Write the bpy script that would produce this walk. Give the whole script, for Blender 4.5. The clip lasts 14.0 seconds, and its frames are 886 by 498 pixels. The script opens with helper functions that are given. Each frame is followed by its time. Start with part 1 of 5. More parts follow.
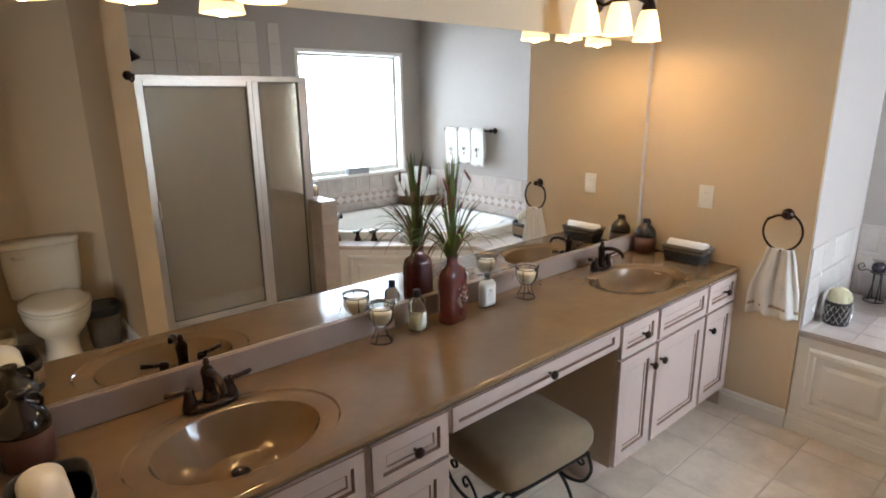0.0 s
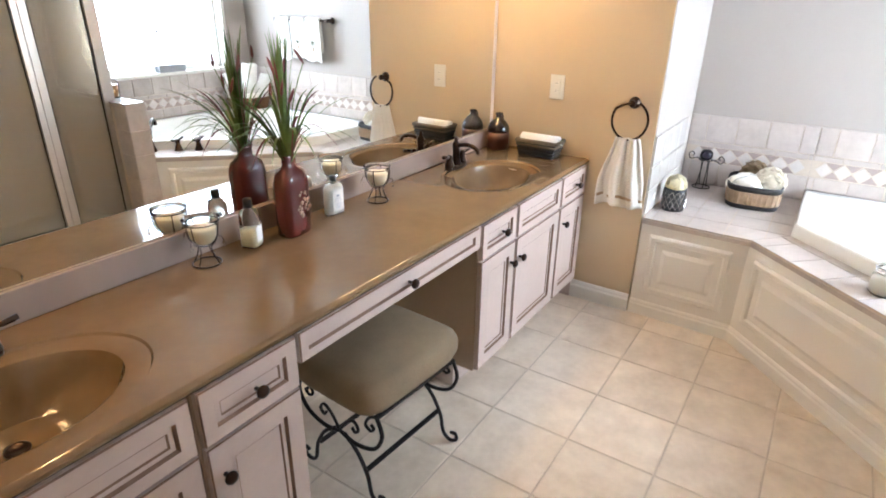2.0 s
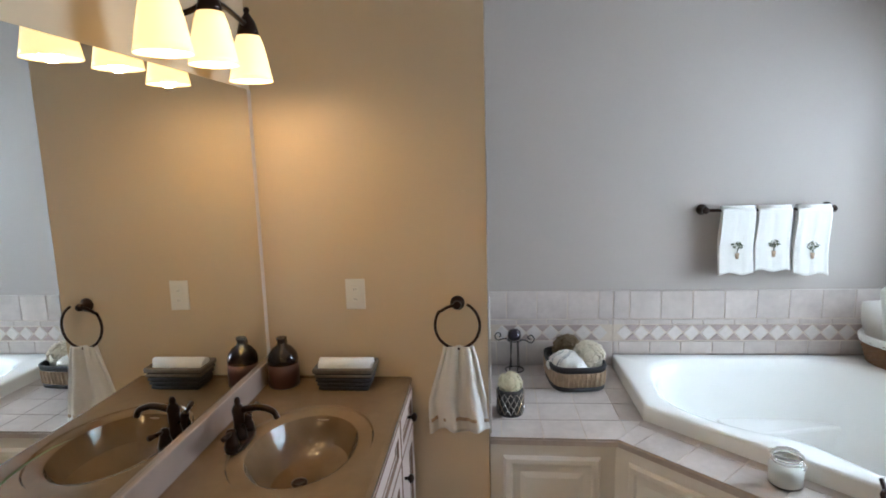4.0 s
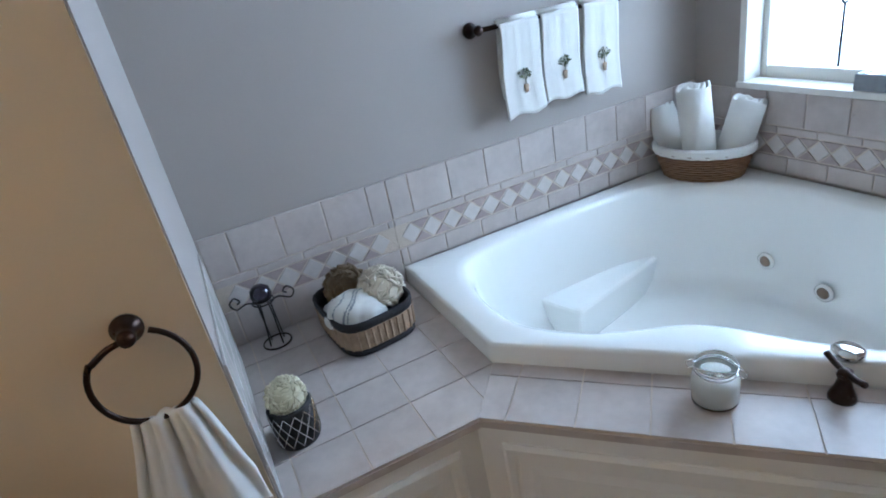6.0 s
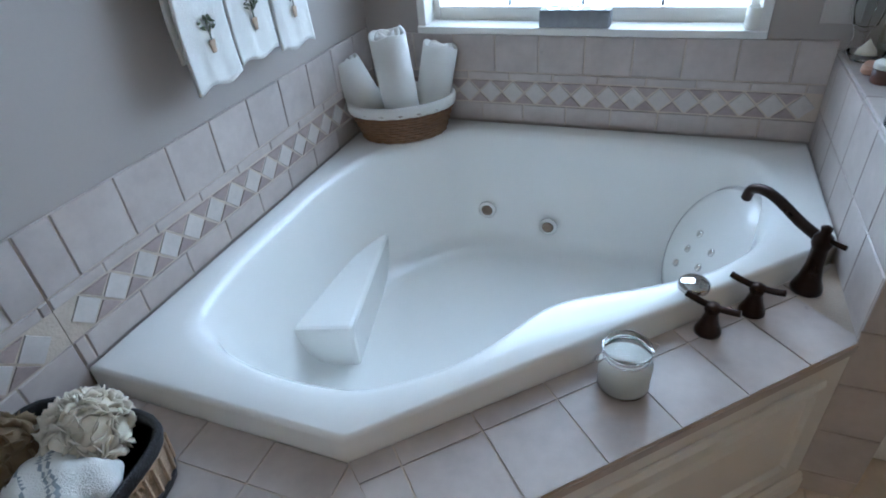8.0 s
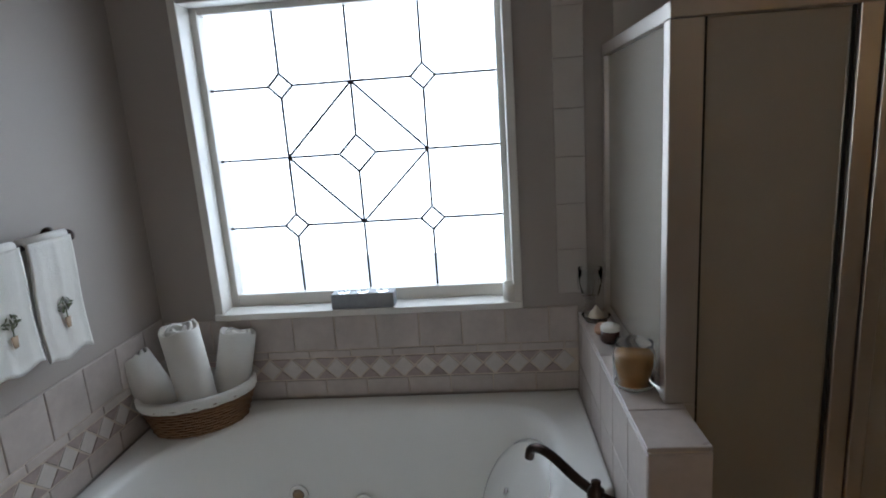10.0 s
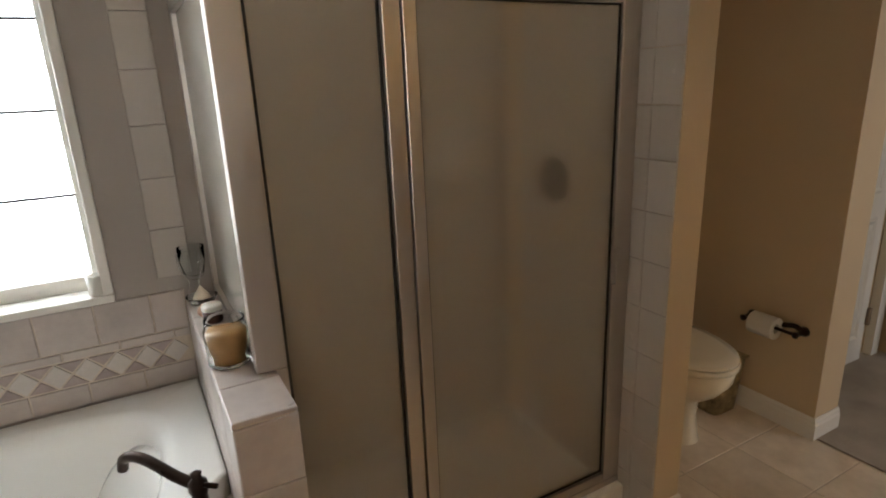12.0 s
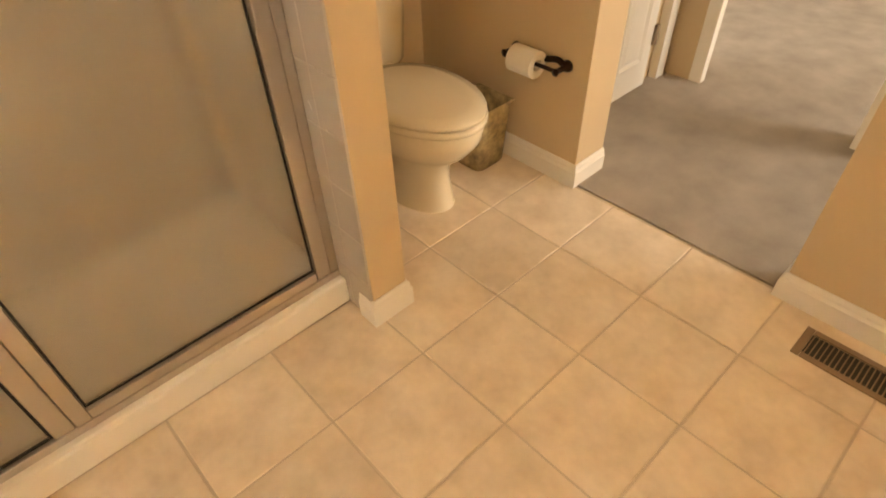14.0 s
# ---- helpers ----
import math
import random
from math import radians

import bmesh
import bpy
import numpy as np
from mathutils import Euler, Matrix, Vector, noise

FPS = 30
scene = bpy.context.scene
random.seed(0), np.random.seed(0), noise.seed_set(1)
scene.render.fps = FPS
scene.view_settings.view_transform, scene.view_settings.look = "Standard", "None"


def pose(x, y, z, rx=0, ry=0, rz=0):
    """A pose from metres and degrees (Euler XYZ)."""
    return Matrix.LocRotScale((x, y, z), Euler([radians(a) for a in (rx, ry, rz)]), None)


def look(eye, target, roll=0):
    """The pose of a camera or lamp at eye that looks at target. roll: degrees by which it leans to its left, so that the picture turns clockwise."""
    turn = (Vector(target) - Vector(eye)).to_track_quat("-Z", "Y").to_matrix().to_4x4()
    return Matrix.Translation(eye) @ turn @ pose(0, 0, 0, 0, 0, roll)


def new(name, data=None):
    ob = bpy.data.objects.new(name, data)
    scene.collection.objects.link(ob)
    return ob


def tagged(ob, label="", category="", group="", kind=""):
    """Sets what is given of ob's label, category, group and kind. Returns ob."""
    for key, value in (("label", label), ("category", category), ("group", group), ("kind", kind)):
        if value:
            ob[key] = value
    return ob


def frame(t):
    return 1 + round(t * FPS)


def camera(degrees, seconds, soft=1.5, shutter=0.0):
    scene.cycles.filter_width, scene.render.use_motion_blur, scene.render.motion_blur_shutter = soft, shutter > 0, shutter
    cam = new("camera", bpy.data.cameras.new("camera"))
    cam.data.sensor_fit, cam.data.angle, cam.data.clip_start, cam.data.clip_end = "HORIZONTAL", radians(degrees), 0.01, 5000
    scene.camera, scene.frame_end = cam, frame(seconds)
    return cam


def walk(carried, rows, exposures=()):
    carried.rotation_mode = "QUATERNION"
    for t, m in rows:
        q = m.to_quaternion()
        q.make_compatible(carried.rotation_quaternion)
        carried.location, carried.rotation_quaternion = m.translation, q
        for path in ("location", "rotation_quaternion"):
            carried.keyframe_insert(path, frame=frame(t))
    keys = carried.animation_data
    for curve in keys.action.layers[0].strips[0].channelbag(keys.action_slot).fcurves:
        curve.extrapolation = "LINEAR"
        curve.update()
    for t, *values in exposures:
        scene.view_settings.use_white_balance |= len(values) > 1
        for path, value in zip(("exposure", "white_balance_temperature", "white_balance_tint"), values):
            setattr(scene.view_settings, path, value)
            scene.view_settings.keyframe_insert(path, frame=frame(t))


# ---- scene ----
cam = camera(75.5, 14.0, soft=1.85)
PATH = [
    (0, (-2.883, -1.633, 1.579), (-1.613, -0.174, 1.070), -0.7),
    (0.5, (-2.856, -1.613, 1.509), (-1.581, -0.202, 0.892), 0.3),
    (1, (-2.845, -1.601, 1.426), (-1.635, -0.260, 0.567), 0.2),
    (1.5, (-2.807, -1.549, 1.407), (-1.524, -0.284, 0.539), 1.8),
    (2, (-2.702, -1.475, 1.467), (-1.170, -0.468, 0.667), 0.9),
    (2.5, (-2.552, -1.340, 1.550), (-0.843, -0.437, 1.033), 2.6),
    (3, (-2.391, -1.175, 1.608), (-0.685, -0.188, 1.269), 2.1),
    (3.5, (-2.228, -0.974, 1.593), (-0.360, -0.291, 1.388), -1.1),
    (4, (-2.068, -0.853, 1.582), (-0.099, -0.694, 1.266), -1.5),
    (4.2, (-1.972, -0.854, 1.542), (-0.005, -0.807, 1.185), -1.4),
    (6.3, (-0.843, -0.933, 1.480), (0.740, -1.713, 0.538), -11.1),
    (6.5, (-0.734, -0.928, 1.473), (0.771, -1.789, 0.476), -10.7),
    (7, (-0.491, -0.971, 1.433), (0.715, -2.092, 0.298), -14.2),
    (7.5, (-0.332, -0.968, 1.419), (0.480, -2.354, 0.227), -9.8),
    (7.7, (-0.287, -0.959, 1.408), (0.431, -2.398, 0.219), -7.4),
    (9.8, (-0.420, -0.990, 1.495), (-0.032, -2.905, 1.067), -3.7),
    (10, (-0.432, -0.985, 1.527), (-0.273, -2.933, 1.104), -4.0),
    (10.5, (-0.526, -1.001, 1.520), (-0.989, -2.912, 1.150), -3.8),
    (11, (-0.588, -0.995, 1.529), (-1.294, -2.834, 1.183), -3.0),
    (11.5, (-0.608, -0.992, 1.520), (-1.430, -2.780, 1.165), -2.8),
    (12, (-0.637, -0.993, 1.485), (-1.553, -2.679, 0.924), -2.4),
    (12.5, (-0.689, -1.013, 1.410), (-1.629, -2.564, 0.567), -4.0),
    (13, (-0.828, -1.037, 1.368), (-1.777, -2.428, 0.288), -5.6),
    (13.5, (-1.134, -1.054, 1.327), (-2.147, -2.247, 0.081), -1.3),
    (14, (-1.391, -1.108, 1.313), (-2.372, -2.202, -0.045), -2.2),
]
EXPOSURES = [(0.0, -0.05, 5650, 9), (1.0, 0.62, 5600, 9), (1.5, 0.68, 5600, 9), (2.2, 0.62, 5600, 9), (3.0, -0.18, 5550, 8), (4.2, -0.52, 5350, 6), (6.3, -0.82, 4700, 5), (7.7, -0.98, 4750, 5),
             (9.8, -2.05, 5600, 9), (11.3, -1.98, 6100, 10), (12.0, -0.88, 6500, 10), (12.5, -0.2, 7100, 11), (13.0, 0.3, 8100, 12), (14.0, 0.86, 8900, 13)]
walk(cam, [(t, look(eye, target, roll)) for t, eye, target, roll in PATH], EXPOSURES)

# ---- world and large lights ----
world = bpy.data.worlds.new("sky")
scene.world = world
world.use_nodes = True
wn = world.node_tree.nodes
sky = wn.new("ShaderNodeTexSky")
sky.sky_type = "NISHITA"
sky.sun_disc = False
sky.sun_elevation, sky.sun_rotation = radians(40), radians(160)
wn["Background"].inputs["Strength"].default_value = 0.1
world.node_tree.links.new(sky.outputs[0], wn["Background"].inputs["Color"])


def area_lamp(name, m, sx, sy, watts, colour):
    d = bpy.data.lights.new(name, "AREA")
    d.shape, d.size, d.size_y, d.energy, d.color = "RECTANGLE", sx, sy, watts, colour
    ob = new(name, d)
    ob.matrix_world = m
    return ob


DAY = 98
area_lamp("window_daylight", look((0.01, -3.34, 1.60), (0.0, -1.9, 0.75)), 1.7, 1.6, DAY, (0.91, 0.96, 1.0))
area_lamp("bedroom_daylight", look((-5.3, 1.34, 1.5), (-5.2, -2.0, 0.2)), 1.6, 1.3, 66, (0.97, 0.98, 1.0))


def bulb(x, y, z, watts=3.6):
    d = bpy.data.lights.new("vanity_bulb", "POINT")
    d.energy, d.color, d.shadow_soft_size = watts, (1.0, 0.62, 0.27), 0.025
    new("vanity_bulb", d).location = (x, y, z)


# ---- materials ----
def mat(name, base, rough=0.5, metal=0.0, vary=0.12, scale=6.0, fine=60.0, bump=0.0, tint=None, piece=0.0, gloss_vary=0.1, coat=0.0, transmission=0.0, spread=0.012):
    m = bpy.data.materials.new(name)
    m.use_nodes = True
    n, l = m.node_tree.nodes, m.node_tree.links
    b = n["Principled BSDF"]
    co = n.new("ShaderNodeTexCoord")
    big, small = n.new("ShaderNodeTexNoise"), n.new("ShaderNodeTexNoise")
    big.inputs["Scale"].default_value, big.inputs["Detail"].default_value = scale, 5
    small.inputs["Scale"].default_value, small.inputs["Detail"].default_value = fine, 3
    src = co.outputs["Object"]
    if piece:
        info, add = n.new("ShaderNodeObjectInfo"), n.new("ShaderNodeVectorMath")
        add.operation = "MULTIPLY_ADD"
        add.inputs[1].default_value = (9.0, 7.0, 5.0)
        l.new(info.outputs["Random"], add.inputs[0])
        l.new(src, add.inputs[2])
        src = add.outputs[0]
    l.new(src, big.inputs["Vector"])
    l.new(src, small.inputs["Vector"])
    ramp = n.new("ShaderNodeValToRGB")
    lo = tuple(max(0, c * (1 - vary)) for c in (tint or base))
    hi = tuple(min(1, c * (1 + vary * 0.6)) for c in base)
    ramp.color_ramp.elements[0].position, ramp.color_ramp.elements[0].color = 0.22, (*lo, 1)
    ramp.color_ramp.elements[1].position, ramp.color_ramp.elements[1].color = 0.76, (*hi, 1)
    mixv = n.new("ShaderNodeMath")
    mixv.operation = "MULTIPLY_ADD"
    mixv.inputs[1].default_value = 0.25
    l.new(small.outputs[0], mixv.inputs[0])
    half = n.new("ShaderNodeMath")
    half.operation = "MULTIPLY"
    half.inputs[1].default_value = 0.75
    l.new(big.outputs[0], half.inputs[0])
    l.new(half.outputs[0], mixv.inputs[2])
    l.new(mixv.outputs[0], ramp.inputs[0])
    colour = ramp.outputs[0]
    if piece:
        hsv = n.new("ShaderNodeHueSaturation")
        mr = n.new("ShaderNodeMapRange")
        mr.inputs["To Min"].default_value, mr.inputs["To Max"].default_value = 1 - piece, 1 + piece
        l.new(info.outputs["Random"], mr.inputs["Value"])
        l.new(mr.outputs[0], hsv.inputs["Value"])
        l.new(colour, hsv.inputs["Color"])
        colour = hsv.outputs[0]
    l.new(colour, b.inputs["Base Color"])
    rr = n.new("ShaderNodeMapRange")
    rr.inputs["To Min"].default_value, rr.inputs["To Max"].default_value = max(0.02, rough - gloss_vary), min(1, rough + gloss_vary)
    l.new(big.outputs[0], rr.inputs["Value"])
    l.new(rr.outputs[0], b.inputs["Roughness"])
    b.inputs["Metallic"].default_value = metal
    b.inputs["Coat Weight"].default_value = coat
    b.inputs["Transmission Weight"].default_value = transmission
    if bump:
        bp = n.new("ShaderNodeBump")
        bp.inputs["Strength"].default_value, bp.inputs["Distance"].default_value = bump, spread
        l.new(small.outputs[0], bp.inputs["Height"])
        l.new(bp.outputs[0], b.inputs["Normal"])
    return m


def plain_glass(name, colour, rough, ior=1.45):
    m = bpy.data.materials.new(name)
    m.use_nodes = True
    b = m.node_tree.nodes["Principled BSDF"]
    b.inputs["Base Color"].default_value = (*colour, 1)
    b.inputs["Roughness"].default_value = rough
    b.inputs["Transmission Weight"].default_value = 1.0
    b.inputs["IOR"].default_value = ior
    return m


def glow(name, base, emit, strength):
    m = bpy.data.materials.new(name)
    m.use_nodes = True
    n = m.node_tree.nodes
    b = n["Principled BSDF"]
    b.inputs["Base Color"].default_value = (*base, 1)
    b.inputs["Emission Color"].default_value = (*emit, 1)
    b.inputs["Emission Strength"].default_value = strength
    b.inputs["Roughness"].default_value = 0.4
    return m


PAINT = mat("beige_wall_paint", (0.615, 0.475, 0.305), 0.6, vary=0.04, scale=1.6, fine=220, bump=0.05, spread=0.004)
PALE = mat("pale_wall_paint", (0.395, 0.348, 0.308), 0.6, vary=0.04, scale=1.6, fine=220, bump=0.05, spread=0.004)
CEIL = mat("ceiling_paint", (0.78, 0.75, 0.70), 0.8, vary=0.04, scale=2, fine=150, bump=0.1)
TRIM = mat("white_trim_paint", (0.80, 0.77, 0.71), 0.35, vary=0.04, scale=3, fine=90)
GROUT = mat("grout", (0.60, 0.51, 0.41), 0.9, vary=0.2, scale=8, fine=160, bump=0.2)
FLOORTILE = mat("floor_tile", (0.79, 0.69, 0.57), 0.34, gloss_vary=0.03, vary=0.14, scale=8, fine=36, bump=0.05, tint=(0.66, 0.54, 0.41), piece=0.05, spread=0.004)
DECKTILE = mat("deck_tile", (0.55, 0.485, 0.44), 0.32, vary=0.12, scale=9, fine=40, bump=0.05, tint=(0.45, 0.385, 0.345), piece=0.05, spread=0.004)
WHITETILE = mat("shower_tile", (0.55, 0.505, 0.455), 0.24, vary=0.05, scale=7, fine=40, piece=0.03)
DARKTRI = mat("brown_accent_tile", (0.38, 0.30, 0.27), 0.4, vary=0.2, scale=30, fine=120, piece=0.1)
PALEDIA = mat("pale_accent_tile", (0.60, 0.55, 0.51), 0.4, vary=0.12, scale=30, fine=120, piece=0.06)
MARBLE = mat("cultured_marble", (0.175, 0.113, 0.060), 0.11, vary=0.12, scale=7, fine=30, tint=(0.150, 0.096, 0.050), coat=0.15, gloss_vary=0.04)
# paler and greyer than MARBLE: the upright face's reflected sheen is in the colour
SPLASH = mat("marble_with_grey_sheen", (0.27, 0.205, 0.165), 0.16, vary=0.10, scale=7, fine=30, coat=0.3, gloss_vary=0.04)
EDGE = mat("edge_strip_paint", (0.50, 0.43, 0.37), 0.4, vary=0.05, scale=3, fine=90)
CAB = mat("glazed_cream_paint", (0.54, 0.435, 0.38), 0.4, vary=0.09, scale=4, fine=70, tint=(0.50, 0.395, 0.345))
GLAZE = mat("brown_glaze", (0.20, 0.12, 0.08), 0.55, vary=0.3, scale=14, fine=90)
CABIN = mat("cabinet_side", (0.42, 0.31, 0.22), 0.5, vary=0.1, scale=3, fine=60)
BRONZE = mat("oil_rubbed_bronze", (0.035, 0.022, 0.018), 0.3, metal=0.85, vary=0.5, scale=24, fine=120, tint=(0.06, 0.035, 0.022))
IRON = mat("black_wrought_iron", (0.03, 0.028, 0.028), 0.42, metal=0.6, vary=0.4, scale=30, fine=160, bump=0.15)
SEAT = mat("olive_suede", (0.27, 0.205, 0.125), 0.85, vary=0.22, scale=7, fine=220, bump=0.1, tint=(0.22, 0.16, 0.095), spread=0.004)
ACRYLIC = mat("white_acrylic", (0.87, 0.86, 0.82), 0.12, vary=0.02, scale=3, fine=20, gloss_vary=0.03, coat=0.3)
CERAMIC = mat("biscuit_ceramic", (0.72, 0.63, 0.47), 0.1, vary=0.02, scale=3, fine=20, gloss_vary=0.03, coat=0.5)
ALU = mat("brushed_aluminium", (0.58, 0.53, 0.48), 0.36, metal=1.0, vary=0.04, scale=10, fine=200, gloss_vary=0.03)
RUBBER = mat("black_gasket", (0.02, 0.02, 0.02), 0.7, vary=0.2)
TOWEL = mat("white_terry", (0.80, 0.77, 0.71), 0.95, vary=0.08, scale=12, fine=420, bump=0.6, spread=0.006)
TAN = mat("tan_band", (0.45, 0.33, 0.22), 0.9, vary=0.2, scale=60, fine=300)
GREEN = mat("dark_embroidery", (0.10, 0.11, 0.05), 0.9, vary=0.4, scale=60)
WICKER = mat("brown_wicker", (0.22, 0.115, 0.055), 0.6, vary=0.4, scale=50, fine=260, bump=0.5)
STRAW = mat("straw_weave", (0.42, 0.30, 0.19), 0.7, vary=0.35, scale=40, fine=220, bump=0.4)
BLACKCLOTH = mat("black_weave", (0.022, 0.02, 0.022), 0.65, vary=0.4, scale=50, fine=240, bump=0.4)
GREYWEAVE = mat("grey_brown_weave", (0.16, 0.125, 0.085), 0.8, vary=0.35, scale=60, fine=260, bump=0.5)
REDGLAZE = mat("oxblood_glaze", (0.085, 0.014, 0.012), 0.22, vary=0.3, scale=14, fine=70, coat=0.3)
PETAL = mat("faded_flower_relief", (0.33, 0.19, 0.13), 0.5, vary=0.3, scale=40)
JUGDARK = mat("black_brown_glaze", (0.012, 0.007, 0.006), 0.1, vary=0.3, scale=10, coat=0.1)
JUGBROWN = mat("brown_stoneware", (0.085, 0.032, 0.02), 0.35, vary=0.25, scale=16, fine=90)
LEAF = mat("grass_leaf", (0.10, 0.17, 0.035), 0.55, vary=0.5, scale=20, fine=90, tint=(0.13, 0.13, 0.03))
LEAFRED = mat("reddish_leaf", (0.16, 0.045, 0.04), 0.6, vary=0.4, scale=20)
WAX = mat("cream_wax", (0.78, 0.66, 0.46), 0.45, vary=0.06, scale=20)
AMBERWAX = mat("amber_wax", (0.42, 0.23, 0.085), 0.4, vary=0.15, scale=20)
WHITEPL = mat("white_plastic", (0.76, 0.73, 0.66), 0.35, vary=0.03)
PAPER = mat("white_paper", (0.80, 0.76, 0.68), 0.9, vary=0.04, scale=20, fine=200)
LOTION = mat("cream_lotion", (0.78, 0.72, 0.52), 0.4, vary=0.04)
LABEL = mat("grey_label_print", (0.30, 0.32, 0.33), 0.6, vary=0.2, scale=90)
SPONGE = mat("brown_mesh_puff", (0.20, 0.14, 0.075), 0.9, vary=0.4, scale=40, fine=200)
CREAMPUFF = mat("cream_mesh_puff", (0.76, 0.69, 0.56), 0.9, vary=0.12, scale=40, fine=200)
YELLOWPUFF = mat("pale_yellow_puff", (0.74, 0.68, 0.48), 0.9, vary=0.12, scale=40, fine=200)
CARPET = mat("beige_carpet", (0.48, 0.42, 0.36), 1.0, vary=0.20, scale=6, fine=300, bump=0.8, tint=(0.38, 0.32, 0.265), spread=0.01)
CHROME = mat("chrome", (0.75, 0.74, 0.72), 0.12, metal=1.0, vary=0.05)
DARKGLASSY = mat("dark_purple_ball", (0.025, 0.018, 0.03), 0.15, vary=0.4, scale=30, coat=0.4)
BLACKPL = mat("black_plastic", (0.015, 0.014, 0.014), 0.4, vary=0.3)
STONEBOX = mat("grey_stone_holder", (0.30, 0.31, 0.33), 0.6, vary=0.2, scale=30)
VENTMETAL = mat("brown_vent_enamel", (0.26, 0.19, 0.13), 0.4, vary=0.15, scale=20, metal=0.2)
DAMASK = mat("patterned_bin", (0.45, 0.36, 0.2), 0.6, vary=0.75, scale=26, fine=60, tint=(0.10, 0.075, 0.045))
LEADING = mat("lead_came", (0.06, 0.06, 0.065), 0.5, metal=0.4, vary=0.2)
MIRROR = bpy.data.materials.new("mirror_silver")
MIRROR.use_nodes = True
_b = MIRROR.node_tree.nodes["Principled BSDF"]
_b.inputs["Base Color"].default_value = (0.90, 0.91, 0.89, 1)
_b.inputs["Metallic"].default_value, _b.inputs["Roughness"].default_value = 1.0, 0.0
CLEAR = plain_glass("clear_glass", (0.97, 0.985, 0.98), 0.02, 1.08)
BOTTLE = plain_glass("bottle_glass", (0.93, 0.95, 0.93), 0.03, 1.25)
PANE = plain_glass("leaded_pane_glass", (0.97, 0.99, 1.0), 0.0, 1.02)
BROWNGLASS = plain_glass("amber_glass", (0.75, 0.45, 0.2), 0.03)


def obscure_glass():
    m = mat("obscure_shower_glass", (0.90, 0.84, 0.74), 0.25, vary=0.03, scale=3, fine=130, transmission=0.84, gloss_vary=0.03)
    m.node_tree.nodes["Principled BSDF"].inputs["IOR"].default_value = 1.2
    return m


OBSCURE = obscure_glass()
OUTSIDE = glow("hazy_daylight", (0.5, 0.5, 0.5), (0.92, 0.97, 1.0), 6.0)
SHADE = glow("lit_opal_glass", (0.9, 0.8, 0.6), (1.0, 0.64, 0.24), 1.9)


# ---- building helpers ----
def part(name, bm, material, parent=None, label="", smooth=False, bevel=0.0):
    me = bpy.data.meshes.new(name)
    bmesh.ops.recalc_face_normals(bm, faces=bm.faces)
    bm.to_mesh(me)
    bm.free()
    if smooth:
        for p in me.polygons:
            p.use_smooth = True
    for m in material if isinstance(material, (list, tuple)) else [material]:
        me.materials.append(m)
    ob = new(name, me)
    if bevel:
        md = ob.modifiers.new("bevel", "BEVEL")
        md.width, md.segments, md.limit_method, md.angle_limit = bevel, 2, "ANGLE", radians(40)
    if parent is not None:
        ob.parent = parent
    if label:
        ob["label"] = label
    return ob


def thing(name, label, category, m, group=""):
    ob = new(name)
    ob.empty_display_size = 0.05
    ob.matrix_world = m
    return tagged(ob, label, category, group)


def box(x0, x1, y0, y1, z0, z1, bm=None):
    bm = bm or bmesh.new()
    v = [bm.verts.new((x, y, z)) for x in (x0, x1) for y in (y0, y1) for z in (z0, z1)]
    for f in ((0, 1, 3, 2), (4, 6, 7, 5), (0, 4, 5, 1), (2, 3, 7, 6), (0, 2, 6, 4), (1, 5, 7, 3)):
        bm.faces.new([v[i] for i in f])
    return bm


def lathe(profile, segs=28, bm=None, sx=1.0, sy=1.0, at=(0, 0, 0), power=2.0):
    """Turns (radius, height) pairs about z; power over 2 squares the section."""
    bm = bm or bmesh.new()
    rings = []
    for r, z in profile:
        ring = []
        for i in range(segs):
            a = 2 * math.pi * i / segs
            c, s_ = math.cos(a), math.sin(a)
            k = (abs(c) ** power + abs(s_) ** power) ** (-1 / power)
            ring.append(bm.verts.new((at[0] + r * k * c * sx, at[1] + r * k * s_ * sy, at[2] + z)))
        rings.append(ring)
    for a, b in zip(rings, rings[1:]):
        for i in range(segs):
            j = (i + 1) % segs
            bm.faces.new((a[i], a[j], b[j], b[i]))
    for ring in (rings[0], rings[-1]):
        if profile[0 if ring is rings[0] else -1][0] > 1e-6:
            bm.faces.new(ring)
    bmesh.ops.remove_doubles(bm, verts=bm.verts, dist=1e-6)
    return bm


def smooth_line(pts, n=6, closed=False):
    """Catmull-Rom through the points."""
    p = [Vector(q) for q in pts]
    out = []
    m = len(p)
    for i in range(m if closed else m - 1):
        g = (lambda k: p[k % m]) if closed else (lambda k: p[min(max(k, 0), m - 1)])
        a, b, c, d = g(i - 1), g(i), g(i + 1), g(i + 2)
        for k in range(n):
            t = k / n
            out.append(0.5 * (2 * b + (c - a) * t + (2 * a - 5 * b + 4 * c - d) * t * t + (3 * b - a - 3 * c + d) * t ** 3))
    if not closed:
        out.append(p[-1])
    return out


